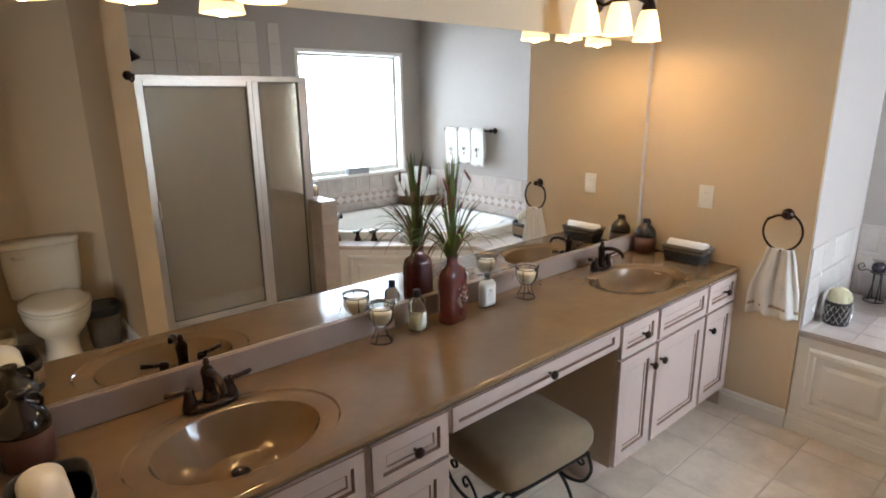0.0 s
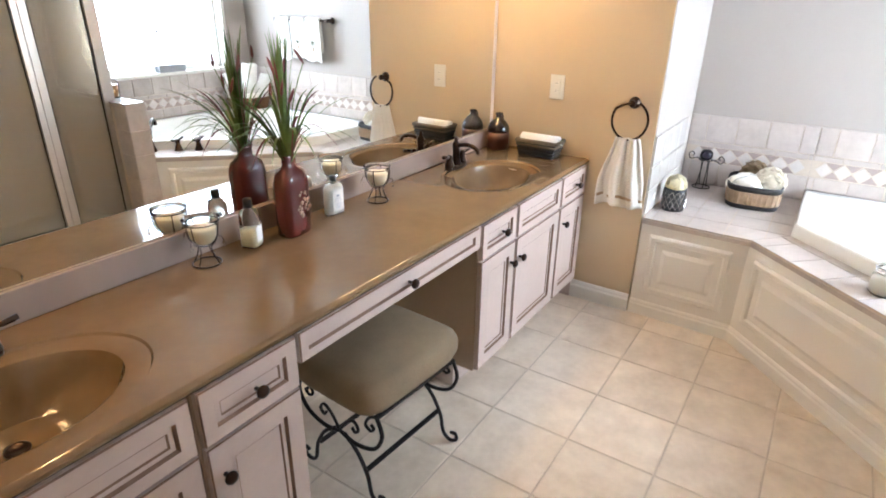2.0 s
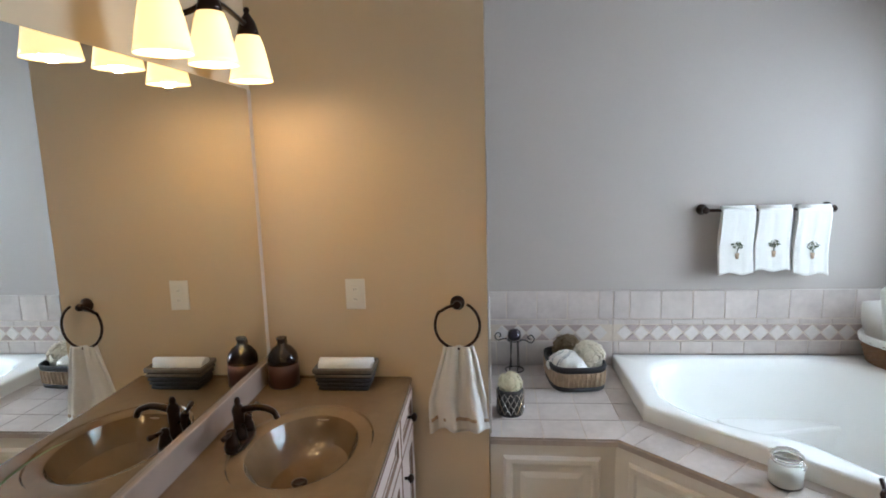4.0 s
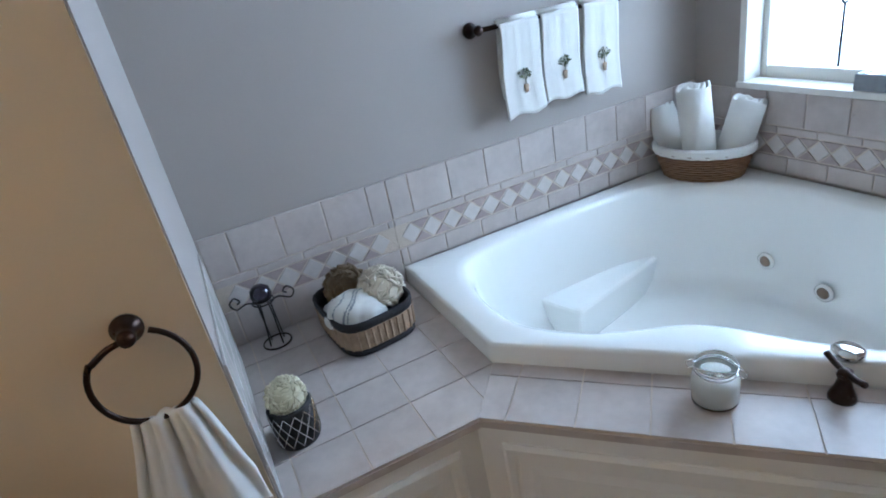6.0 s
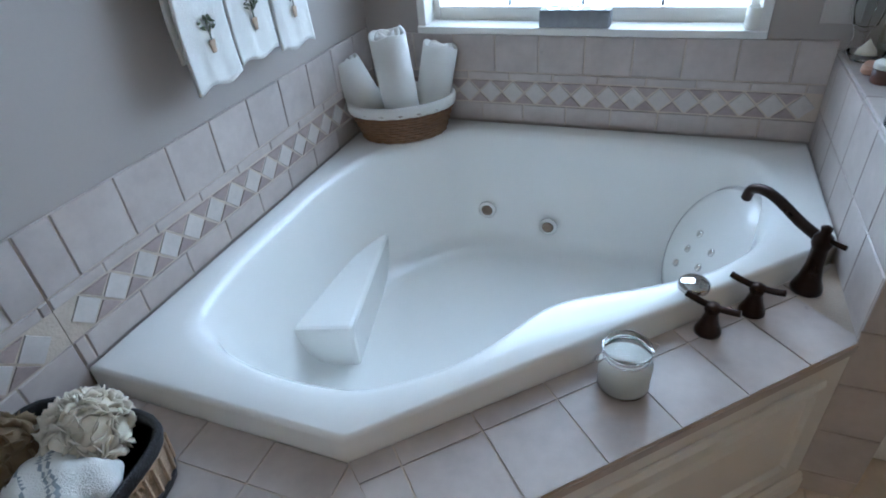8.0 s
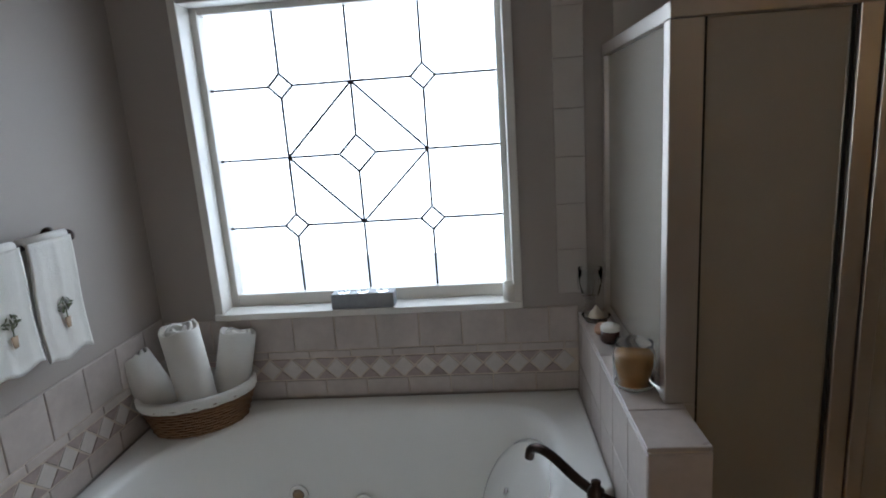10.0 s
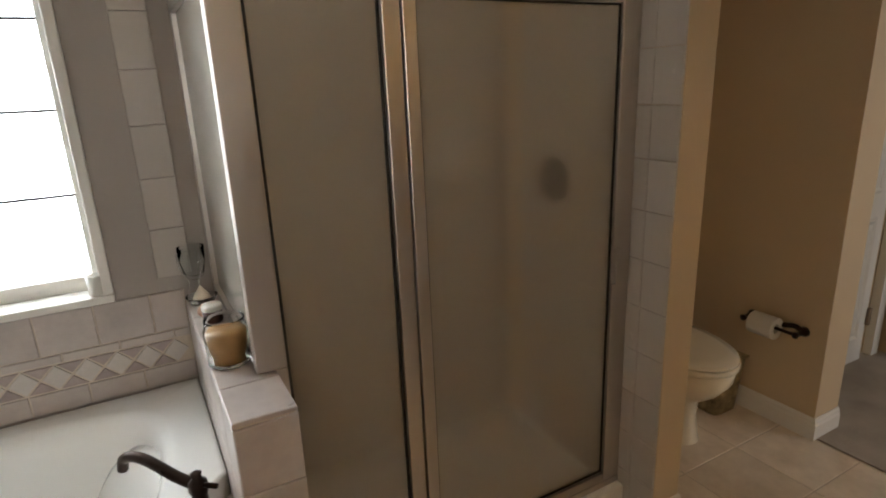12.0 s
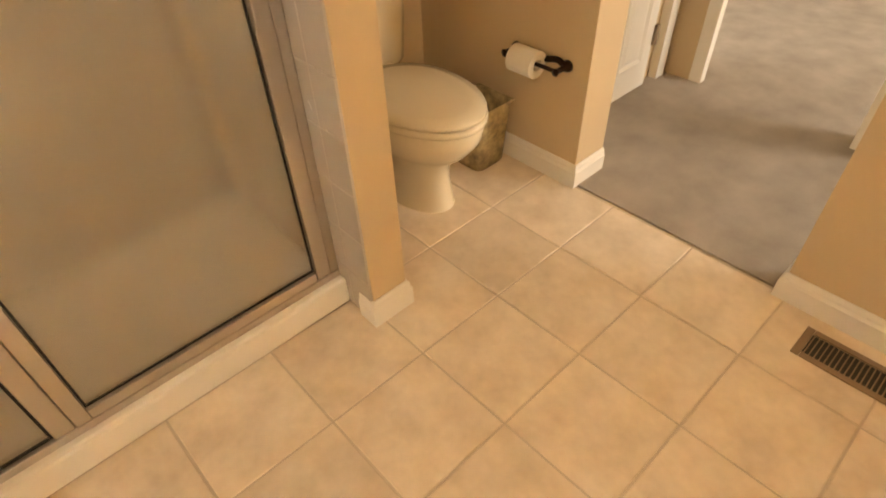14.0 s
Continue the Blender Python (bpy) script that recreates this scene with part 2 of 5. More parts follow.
def tube(pts, r, sides=8, bm=None, closed=False, r_end=None):
    bm = bm or bmesh.new()
    p = [Vector(q) for q in pts]
    rings, up = [], Vector((0, 0, 1))
    for i, q in enumerate(p):
        if closed:
            d = (p[(i + 1) % len(p)] - p[i - 1]).normalized()
        else:
            d = (p[min(i + 1, len(p) - 1)] - p[max(i - 1, 0)]).normalized()
        if abs(d.dot(up)) > 0.95:
            up = Vector((1, 0, 0)) if abs(d.x) < 0.9 else Vector((0, 1, 0))
        u = d.cross(up).normalized()
        w = u.cross(d).normalized()
        up = w
        rr = r if r_end is None else r + (r_end - r) * i / (len(p) - 1)
        rings.append([bm.verts.new(q + (u * math.cos(2 * math.pi * k / sides) + w * math.sin(2 * math.pi * k / sides)) * rr) for k in range(sides)])
    pairs = list(zip(rings, rings[1:])) + ([(rings[-1], rings[0])] if closed else [])
    for a, b in pairs:
        for k in range(sides):
            bm.faces.new((a[k], a[(k + 1) % sides], b[(k + 1) % sides], b[k]))
    if not closed:
        bm.faces.new(rings[0])
        bm.faces.new(rings[-1])
    return bm


def prism(poly, z0, z1, bm=None):
    bm = bm or bmesh.new()
    lo = [bm.verts.new((x, y, z0)) for x, y in poly]
    hi = [bm.verts.new((x, y, z1)) for x, y in poly]
    bm.faces.new(lo)
    bm.faces.new(hi)
    for i in range(len(poly)):
        j = (i + 1) % len(poly)
        bm.faces.new((lo[i], lo[j], hi[j], hi[i]))
    return bm


def clip(poly, a, b):
    """Keeps the part of poly on the left of the line from a to b."""
    side = lambda p: (b[0] - a[0]) * (p[1] - a[1]) - (b[1] - a[1]) * (p[0] - a[0])
    out = []
    for i, p in enumerate(poly):
        q = poly[(i + 1) % len(poly)]
        sp, sq = side(p), side(q)
        if sp >= 0:
            out.append(p)
        if sp * sq < 0:
            t = sp / (sp - sq)
            out.append((p[0] + (q[0] - p[0]) * t, p[1] + (q[1] - p[1]) * t))
    return out


def area(poly):
    return 0.5 * sum(p[0] * q[1] - q[0] * p[1] for p, q in zip(poly, poly[1:] + poly[:1]))


def tiles_in(poly, origin, turn, sx, sy, gap):
    """Cells of a turned grid, each cut to the convex poly (anticlockwise)."""
    c, s_ = math.cos(turn), math.sin(turn)
    loc = [((x - origin[0]) * c + (y - origin[1]) * s_, -(x - origin[0]) * s_ + (y - origin[1]) * c) for x, y in poly]
    cells = []
    for i in range(math.floor(min(p[0] for p in loc) / sx), math.ceil(max(p[0] for p in loc) / sx)):
        for j in range(math.floor(min(p[1] for p in loc) / sy), math.ceil(max(p[1] for p in loc) / sy)):
            cell = [(i * sx + gap, j * sy + gap), ((i + 1) * sx - gap, j * sy + gap), ((i + 1) * sx - gap, (j + 1) * sy - gap), (i * sx + gap, (j + 1) * sy - gap)]
            for k in range(len(loc)):
                if cell:
                    cell = clip(cell, loc[k], loc[(k + 1) % len(loc)])
            if len(cell) > 2 and area(cell) > 4e-4:
                cells.append([(origin[0] + x * c - y * s_, origin[1] + x * s_ + y * c) for x, y in cell])
    return cells


def struct(name, bm, material, label="", bevel=0.0, smooth=False):
    return tagged(part(name, bm, material, None, label, smooth, bevel), kind="structure", label=label)


# ---- structure ----
XW, XW2, XE, YS, H = -2.92, -2.93, 0.775, -2.905, 2.44   # west walls, tub wall, window wall, ceiling
DECK, RIM, CAP = 0.515, 0.576, 0.864
YR = -0.849
struct("floor", box(-2.955, 1.0, -3.1, 0.1, -0.12, -0.003), GROUT, "sandy grout bed under the bathroom tiles")
struct("ceiling", box(-7.2, 1.1, -5.2, 1.5, H, H + 0.1), CEIL, "off-white painted ceiling")
struct("wall_north", box(-3.04, 0.12, 0.0, 0.12, -0.1, H), PAINT, "beige painted wall behind the vanity mirror")
struct("wall_east_end", box(0.0, XE + 0.12, YR + 0.004, -0.001, -0.1, H), PAINT, "beige painted wall at the end of the vanity")
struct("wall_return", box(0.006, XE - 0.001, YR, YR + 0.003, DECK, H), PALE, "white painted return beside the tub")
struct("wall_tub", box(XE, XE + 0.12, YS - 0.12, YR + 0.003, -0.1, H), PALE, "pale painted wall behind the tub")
struct("backdrop", box(-7.0, 7.0, -7.1, -7.0, -3.0, 6.0), OUTSIDE, "bright hazy daylight outside the window")
# window wall round its opening
WX0, WX1, WZ0, WZ1 = -0.528, 0.552, 0.908, 1.983
south = bmesh.new()
for x0, x1, z0, z1 in ((-3.14, WX0, -0.1, H), (WX1, XE, -0.1, H), (WX0, WX1, -0.1, WZ0), (WX0, WX1, WZ1, H)):
    box(x0, x1, YS - 0.2, YS, z0, z1, south)
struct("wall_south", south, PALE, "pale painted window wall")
struct("wall_shower_side", box(-2.098, -1.98, YS, -2.07, -0.1, H), PAINT, "beige painted stub wall beside the toilet")
struct("wall_toilet_side", box(XW2 - 0.17, XW2, YS - 0.2, -2.075, -0.1, H), PAINT, "beige painted wall with the paper holder")
struct("wall_west", box(XW - 0.12, XW, -1.296, 0.0, -0.1, H), PAINT, "beige painted wall beside the vanity")
struct("wall_toilet_back", box(XW2 + 0.001, -2.099, YS + 0.0005, YS + 0.004, 0.0, H - 0.001), PAINT, "beige painted wall behind the toilet")
struct("half_wall", box(-0.852, -0.735, YS, -2.05, -0.1, CAP - 0.01), GROUT, "tiled half wall between tub and shower")


def baseboard(name, pts, height=0.095):
    """A moulded skirting along wall points; the room lies on the left of the run."""
    prof = [(0, 0), (0.014, 0), (0.014, height * 0.68), (0.009, height * 0.78), (0.009, height * 0.88), (0.004, height), (0, height)]
    bm = bmesh.new()
    rows = []
    for i, p in enumerate(pts):
        p = Vector(p)
        d0 = (p - Vector(pts[i - 1])).normalized() if i else None
        d1 = (Vector(pts[i + 1]) - p).normalized() if i < len(pts) - 1 else None
        n0 = Vector((-d0.y, d0.x)) if d0 else None
        n1 = Vector((-d1.y, d1.x)) if d1 else None
        nn = (n0 + n1).normalized() / max(0.3, (n0 + n1).normalized().dot(n1)) if n0 and n1 else (n0 or n1)
        rows.append([bm.verts.new((p.x + nn.x * (o + 0.001), p.y + nn.y * (o + 0.001), z)) for o, z in prof])
    for a, b in zip(rows, rows[1:]):
        for k in range(len(prof)):
            kk = (k + 1) % len(prof)
            bm.faces.new((a[k], a[kk], b[kk], b[k]))
    bm.faces.new(rows[0])
    bm.faces.new(rows[-1])
    return struct(name, bm, TRIM, "white moulded baseboard")


baseboard("baseboard_stub", [(-2.098, YS), (-2.098, -2.07), (-1.98, -2.07), (-1.98, -2.13)])
baseboard("baseboard_toilet", [(-2.098, YS + 0.004), (XW2, YS + 0.004), (XW2, -2.075), (-3.10, -2.075)][::-1])
baseboard("baseboard_west", [(XW, -0.56), (XW, -1.296), (-3.03, -1.296)])
baseboard("baseboard_east", [(0.0, YR + 0.004), (0.0, -0.45)])

# bedroom seen through the opening
struct("carpet", box(-7.2, -2.944, -5.2, 1.5, -0.12, 0.004), CARPET, "beige cut-pile carpet in the bedroom")
struct("bedroom_wall_far", box(-7.3, -7.2, -5.2, 1.5, -0.1, H), PAINT, "beige bedroom wall")
struct("bedroom_wall_back", box(-7.2, -3.14, -5.3, -5.2, -0.1, H), PAINT, "beige bedroom wall")
bw = bmesh.new()
for x0, x1, z0, z1 in ((-7.2, -6.1, -0.1, H), (-4.5, -3.04, -0.1, H), (-6.1, -4.5, -0.1, 0.85), (-6.1, -4.5, 2.15, H)):
    box(x0, x1, 1.4, 1.5, z0, z1, bw)
struct("bedroom_wall_window", bw, PAINT, "beige bedroom wall with a window opening")
struct("bedroom_wall_side", box(-3.04, -2.92, 0.12, 1.5, -0.1, H), PAINT, "beige bedroom wall")
struct("closet_wall", box(-4.06, -3.10, -2.50, -2.36, 0.0, H), PAINT, "beige wall around the closet door")
struct("closet_return", box(-4.06, -4.0, -2.36, -2.20, 0.0, H), PAINT, "beige wall corner by the closet door")
struct("bedroom_return", box(-4.02, -3.90, -1.44, -1.26, 0.0, H), TRIM, "white cased wall end in the bedroom")

# ---- vanity ----
TOP, FRONT = 0.758, -0.537
SINK1, SINK2 = (-2.43, -0.312), (-0.53, -0.300)


def ring_loft(bm, rings, mats):
    made = [[bm.verts.new(p) for p in r] for r in rings]
    for a, b, k in zip(made, made[1:], mats):
        for i in range(len(a)):
            j = (i + 1) % len(a)
            bm.faces.new((a[i], a[j], b[j], b[i])).material_index = k
    bm.faces.new(made[-1]).material_index = mats[-1]
    return made


def panel_front(w, h, frame_w, lift=0.019):
    """A framed front in the xz plane from (0, 0), proud towards -y; dark glaze lies in its grooves."""
    steps = [(0, 0), (0, lift - 0.003), (0.003, lift), (frame_w, lift), (frame_w + 0.005, lift - 0.008), (frame_w + 0.016, lift - 0.007), (frame_w + 0.020, lift - 0.010)]
    rings = [[(i, -d, i), (w - i, -d, i), (w - i, -d, h - i), (i, -d, h - i)] for i, d in steps]
    bm = bmesh.new()
    ring_loft(bm, rings, [0, 1, 0, 1, 0, 1, 0])
    bm.faces.new([v for v in bm.verts][:4][::-1])
    bm.faces.ensure_lookup_table()
    bm.faces[-2].material_index = 0
    return bm


def knob(parent, x, y, z):
    bm = lathe([(0.0055, 0), (0.0055, 0.012), (0.0085, 0.015), (0.0155, 0.020), (0.0165, 0.025), (0.013, 0.031), (0.006, 0.034), (0.0, 0.0345)], 16)
    ob = part("knob", bm, BRONZE, parent, "dark bronze knob", smooth=True)
    ob.matrix_basis = pose(x, y, z, 90, 0, 0)
    return ob


def cabinet_unit(x0, x1, drawer_h, door, knobs, drop=0.022, label="glazed cream vanity cabinet with a drawer over a door"):
    """One unit: a body, a framed drawer front, a framed door; knobs: (part, x share, z share)."""
    w = x1 - x0
    u = thing("vanity_cabinet", label, "cabinet", pose(x0, FRONT, 0), "vanity cabinets")
    z0 = 0.112
    part("body", box(0.0, w, 0.0, -FRONT - 0.01, z0, TOP - drop), CABIN, u)
    if drop > 0.1:
        part("top_rail", box(0.0, w, 0.0, 0.02, TOP - drop + 0.001, TOP - 0.022), CABIN, u)
    part("toe_kick", box(0.0, w, 0.09, -FRONT - 0.012, 0.0, z0 - 0.001), CAB, u)
    fronts = {}
    dz = TOP - 0.025 - drawer_h
    d = part("drawer", panel_front(w - 0.012, drawer_h, 0.034), [CAB, GLAZE], u)
    d.matrix_basis = pose(0.006, -0.001, dz)
    fronts["drawer"] = (d, w - 0.012, drawer_h)
    if door:
        hh = dz - 0.008 - (z0 + 0.006)
        o = part("door", panel_front(w - 0.012, hh, 0.05), [CAB, GLAZE], u)
        o.matrix_basis = pose(0.006, -0.001, z0 + 0.006)
        fronts["door"] = (o, w - 0.012, hh)
    for which, fx, fz in knobs:
        ob, ww, hh = fronts[which]
        knob(ob, ww * fx, -0.017, hh * fz)
    return u


DH = 0.138
cabinet_unit(-2.905, -2.638, DH, True, [("drawer", 0.47, 0.5), ("door", 0.88, 0.82)])
cabinet_unit(-2.632, -2.207, DH, True, [("door", 0.065, 0.82)], 0.17, label="wide glazed cream sink cabinet with a false drawer")
cabinet_unit(-2.201, -1.925, DH, True, [("drawer", 0.53, 0.5), ("door", 0.12, 0.82)])
cabinet_unit(-1.050, -0.772, DH, True, [("drawer", 0.57, 0.5), ("door", 0.88, 0.82)])
cabinet_unit(-0.766, -0.330, DH, True, [("door", 0.065, 0.82)], 0.17, label="wide glazed cream sink cabinet with a false drawer")
cabinet_unit(-0.324, -0.022, DH, True, [("drawer", 0.58, 0.5), ("door", 0.14, 0.82)])
kd = thing("knee_drawer_unit", "long glazed cream drawer above the knee space", "drawer unit", pose(-1.919, FRONT, 0.651))
part("drawer_front", panel_front(0.848, 0.084, 0.026), [CAB, GLAZE], kd)
part("drawer_box", box(0.02, 0.84, 0.003, 0.40, 0.008, 0.08), CABIN, kd)
knob(kd, 0.437, -0.017, 0.042)
tagged(part("knee_stile", box(-1.069, -1.051, FRONT - 0.012, -0.02, 0.651, TOP - 0.022), CAB), "narrow cream stile beside the knee drawer", "filler strip")
tagged(part("filler_strip", box(-0.021, -0.001, FRONT + 0.002, -0.02, 0.0, TOP - 0.022), CAB), "narrow cream filler strip at the wall", "filler strip")


def counter():
    t = thing("vanity_countertop", "glossy tan cultured marble countertop with two oval basins", "countertop", pose(0, 0, 0))
    bm = bmesh.new()
    y0, y1, x_lo, x_hi = -0.540, -0.002, -2.918, -0.002
    half = 0.33
    spans, x = [], x_lo
    for cx, cy in (SINK1, SINK2):
        spans += [(x, cx - half, None), (cx - half, cx + half, (cx, cy))]
        x = cx + half
    spans.append((x, x_hi, None))
    n, sides = 64, {}
    for a, b, c in spans:
        if c is None:
            continue
        rings = [[] for _ in range(9)]
        ths = [2 * math.pi * i / n for i in range(n)] + [math.atan2(yy - c[1], xx - c[0]) % (2 * math.pi) for xx in (a, b) for yy in (y0, y1)]
        for th in sorted(ths):
            dx, dy = math.cos(th), math.sin(th)
            k = min((b - c[0]) / abs(dx) if abs(dx) > 1e-6 else 9, ((y1 - c[1]) if dy > 0 else (c[1] - y0)) / abs(dy) if abs(dy) > 1e-6 else 9)
            rings[0].append((c[0] + dx * k, c[1] + dy * k, TOP))
            for r, (sa, sb, dz) in enumerate(((0.272, 0.204, 0.0), (0.267, 0.200, -0.006), (0.225, 0.168, -0.006), (0.213, 0.158, -0.011), (0.203, 0.149, -0.034), (0.172, 0.124, -0.086), (0.108, 0.078, -0.118), (0.024, 0.024, -0.126))):
                rings[r + 1].append((c[0] + dx * sa, c[1] + dy * sb + (0.02 if r > 5 else 0), TOP + dz))
        ring_loft(bm, rings, [0] * 9)
        for x_side in (a, b):
            sides[round(x_side, 4)] = sorted(p[1] for p in rings[0] if abs(p[0] - x_side) < 1e-5)
    for a, b, c in spans:
        if c is None:
            right, left = sides.get(round(b, 4), [y0, y1]), sides.get(round(a, 4), [y0, y1])
            bm.faces.new([bm.verts.new((b, y, TOP)) for y in right] + [bm.verts.new((a, y, TOP)) for y in reversed(left)])
    bmesh.ops.remove_doubles(bm, verts=bm.verts, dist=1e-5)
    part("top_slab", bm, MARBLE, t, smooth=True)
    # rounded nose along the front
    bm = bmesh.new()
    prof = [(y0, TOP), (y0 - 0.008, TOP - 0.002), (y0 - 0.014, TOP - 0.007), (y0 - 0.015, TOP - 0.014), (y0 - 0.010, TOP - 0.021), (y0 + 0.02, TOP - 0.021)]
    a = [bm.verts.new((x_lo, y, z)) for y, z in prof]
    b = [bm.verts.new((x_hi, y, z)) for y, z in prof]
    for i in range(len(prof) - 1):
        bm.faces.new((a[i], b[i], b[i + 1], a[i + 1]))
    part("front_edge", bm, MARBLE, t, smooth=True)
    for o in t.children:
        md = o.modifiers.new("normals", "EDGE_SPLIT")
        md.split_angle = radians(35)
    part("backsplash", box(-2.918, -0.003, -0.022, -0.003, TOP + 0.001, 0.846), SPLASH, t, "marble backsplash with a grey reflected sheen in its colour", bevel=0.004)
    part("side_splash", box(-0.021, -0.003, -0.30, -0.0225, TOP + 0.001, TOP + 0.004), MARBLE, t)
    for cx, cy in (SINK1, SINK2):
        part("drain", lathe([(0.024, 0), (0.024, 0.004), (0.016, 0.005), (0.014, 0.002), (0.0, 0.002)], 20, at=(cx, cy + 0.02, TOP - 0.1255)), BRONZE, t, "dark bronze drain", smooth=True)
    return t


counter()
vm = thing("vanity_mirror", "large frameless wall mirror above the vanity", "mirror", pose(0, 0, 0))
part("mirror_glass", box(-2.915, -0.040, -0.008, -0.002, 0.848, 1.838), MIRROR, vm)
part("edge_strip", box(-0.039, -0.004, -0.006, -0.002, 0.848, 1.838), EDGE, vm, "thin greyish edge strip")


def basin_faucet(x, y):
    t = thing("basin_faucet", "oil-rubbed bronze two-handle basin faucet on the countertop", "faucet", pose(x, y, TOP), "basin faucets")
    part("base_plate", lathe([(0.028, 0), (0.028, 0.010), (0.024, 0.016), (0.0, 0.017)], 24, sx=2.7, power=2.6), BRONZE, t, smooth=True)
    part("body", lathe([(0.024, 0.012), (0.021, 0.03), (0.016, 0.055), (0.017, 0.085), (0.019, 0.105), (0.013, 0.118), (0.008, 0.122), (0.010, 0.132), (0.006, 0.142), (0.0, 0.144)], 20), BRONZE, t, smooth=True)
    part("spout", tube(smooth_line([(0, 0.0, 0.098), (0, -0.03, 0.108), (0, -0.07, 0.112), (0, -0.105, 0.10), (0, -0.118, 0.078)]), 0.011, 12, r_end=0.009), BRONZE, t, smooth=True)
    for s in (-1, 1):
        h = part("handle", lathe([(0.023, 0.012), (0.019, 0.03), (0.014, 0.048), (0.015, 0.06), (0.010, 0.068), (0.0, 0.07)], 18, at=(s * 0.055, 0, 0)), BRONZE, t, smooth=True)
        part("lever", tube([(s * 0.05, 0, 0.060), (s * 0.085, -0.004, 0.064), (s * 0.118, -0.008, 0.070)], 0.0055, 10, r_end=0.008), BRONZE, h, smooth=True)
    return t


basin_faucet(SINK1[0], -0.117)
basin_faucet(SINK2[0] + 0.005, -0.108)


def vanity_light(xc):
    t = thing("vanity_light", "bronze three-light wall fixture with lit opal bell shades", "wall lamp", pose(xc, 0, 1.99), "vanity lights")
    part("back_plate", lathe([(0.052, 0), (0.052, 0.012), (0.04, 0.022), (0.0, 0.024)], 24, sx=1.5), BRONZE, t, smooth=True).matrix_basis = pose(0, 0, 0, 90, 0, 0)
    part("cross_bar", tube(smooth_line([(-0.24, -0.14, -0.005), (-0.12, -0.14, 0.012), (0, -0.14, 0.018), (0.12, -0.14, 0.012), (0.24, -0.14, -0.005)]), 0.0075, 8), BRONZE, t, smooth=True)
    part("arm", tube(smooth_line([(0, -0.02, 0), (0, -0.06, -0.02), (0, -0.11, -0.005), (0, -0.14, 0.018)]), 0.008, 8), BRONZE, t, smooth=True)
    for dx, dz in ((-0.24, 0), (0, 0.012), (0.24, 0)):
        part("socket", lathe([(0.006, 0.05), (0.010, 0.042), (0.006, 0.034), (0.013, 0.024), (0.024, 0.006), (0.031, -0.018), (0.033, -0.034), (0.0, -0.034)][::-1], 18, at=(dx, -0.14, dz)), BRONZE, t, smooth=True)
        part("shade", lathe([(0.034, -0.033), (0.043, -0.06), (0.052, -0.10), (0.060, -0.145), (0.064, -0.165), (0.060, -0.163), (0.050, -0.11), (0.040, -0.062), (0.031, -0.038)], 26, at=(dx, -0.14, dz)), SHADE, t, "lit opal glass shade", smooth=True)
        bulb(xc + dx, -0.14, 1.99 + dz - 0.15)
    return t


vanity_light(-0.555)
vanity_light(-2.43)

# ---- window ----
win = tagged(new("window_1"), "white framed square window with leaded clear glass", "window", kind="structure")
wf = bmesh.new()
GY = -3.016
for a, b, c, d in ((WX0, WX0 + 0.04, WZ0, WZ1), (WX1 - 0.04, WX1, WZ0, WZ1), (WX0 + 0.04, WX1 - 0.04, WZ1 - 0.04, WZ1), (WX0 + 0.04, WX1 - 0.04, WZ0, WZ0 + 0.05)):
    box(a + 0.001, b - 0.001, GY - 0.03, GY + 0.03, c + 0.001, d - 0.001, wf)
part("window_frame", wf, TRIM, win, bevel=0.004)
cas = bmesh.new()
for a, b, c, d in ((WX0 - 0.012, WX0 + 0.018, WZ0 - 0.0, WZ1 + 0.012), (WX1 - 0.018, WX1 + 0.012, WZ0 - 0.0, WZ1 + 0.012), (WX0 + 0.019, WX1 - 0.019, WZ1 - 0.018, WZ1 + 0.012)):
    box(a, b, GY + 0.032, YS + 0.012, c, d, cas)
part("casing", cas, TRIM, win, bevel=0.004)
part("window_sill", box(WX0 - 0.012, WX1 + 0.012, GY + 0.032, YS + 0.022, WZ0 - 0.018, WZ0 + 0.006), TRIM, win, bevel=0.004)
GX0, GX1, GZ0, GZ1 = WX0 + 0.04, WX1 - 0.04, WZ0 + 0.05, WZ1 - 0.04
pane = part("pane", box(GX0, GX1, GY - 0.002, GY + 0.002, GZ0, GZ1), PANE, win)
pane.visible_shadow = False
lead = lambda u, v: (GX0 + (GX1 - GX0) * u / 4, GY + 0.004, GZ0 + (GZ1 - GZ0) * v / 4)
came = lambda a, b, r=0.0046: part("lead_came", tube([lead(*a), lead(*b)], r, 6), LEADING, win)
e, E_ = 0.17, 0.26
for k in (1, 3):
    for v0, v1 in ((0, 1 - e), (1 + e, 3 - e), (3 + e, 4)):
        came((k, v0), (k, v1))
        came((v0, k), (v1, k))
for v0, v1 in ((0, 1), (1, 2 - E_), (2 + E_, 3), (3, 4)):
    came((2, v0), (2, v1))
    came((v0, 2), (v1, 2))
for a, b in (((2, 3), (3, 2)), ((3, 2), (2, 1)), ((2, 1), (1, 2)), ((1, 2), (2, 3))):
    came(a, b)
for cx, cy, r in ((1, 1, e), (1, 3, e), (3, 1, e), (3, 3, e), (2, 2, E_)):
    q = [(cx + r, cy), (cx, cy + r), (cx - r, cy), (cx, cy - r)]
    for i in range(4):
        came(q[i], q[(i + 1) % 4])

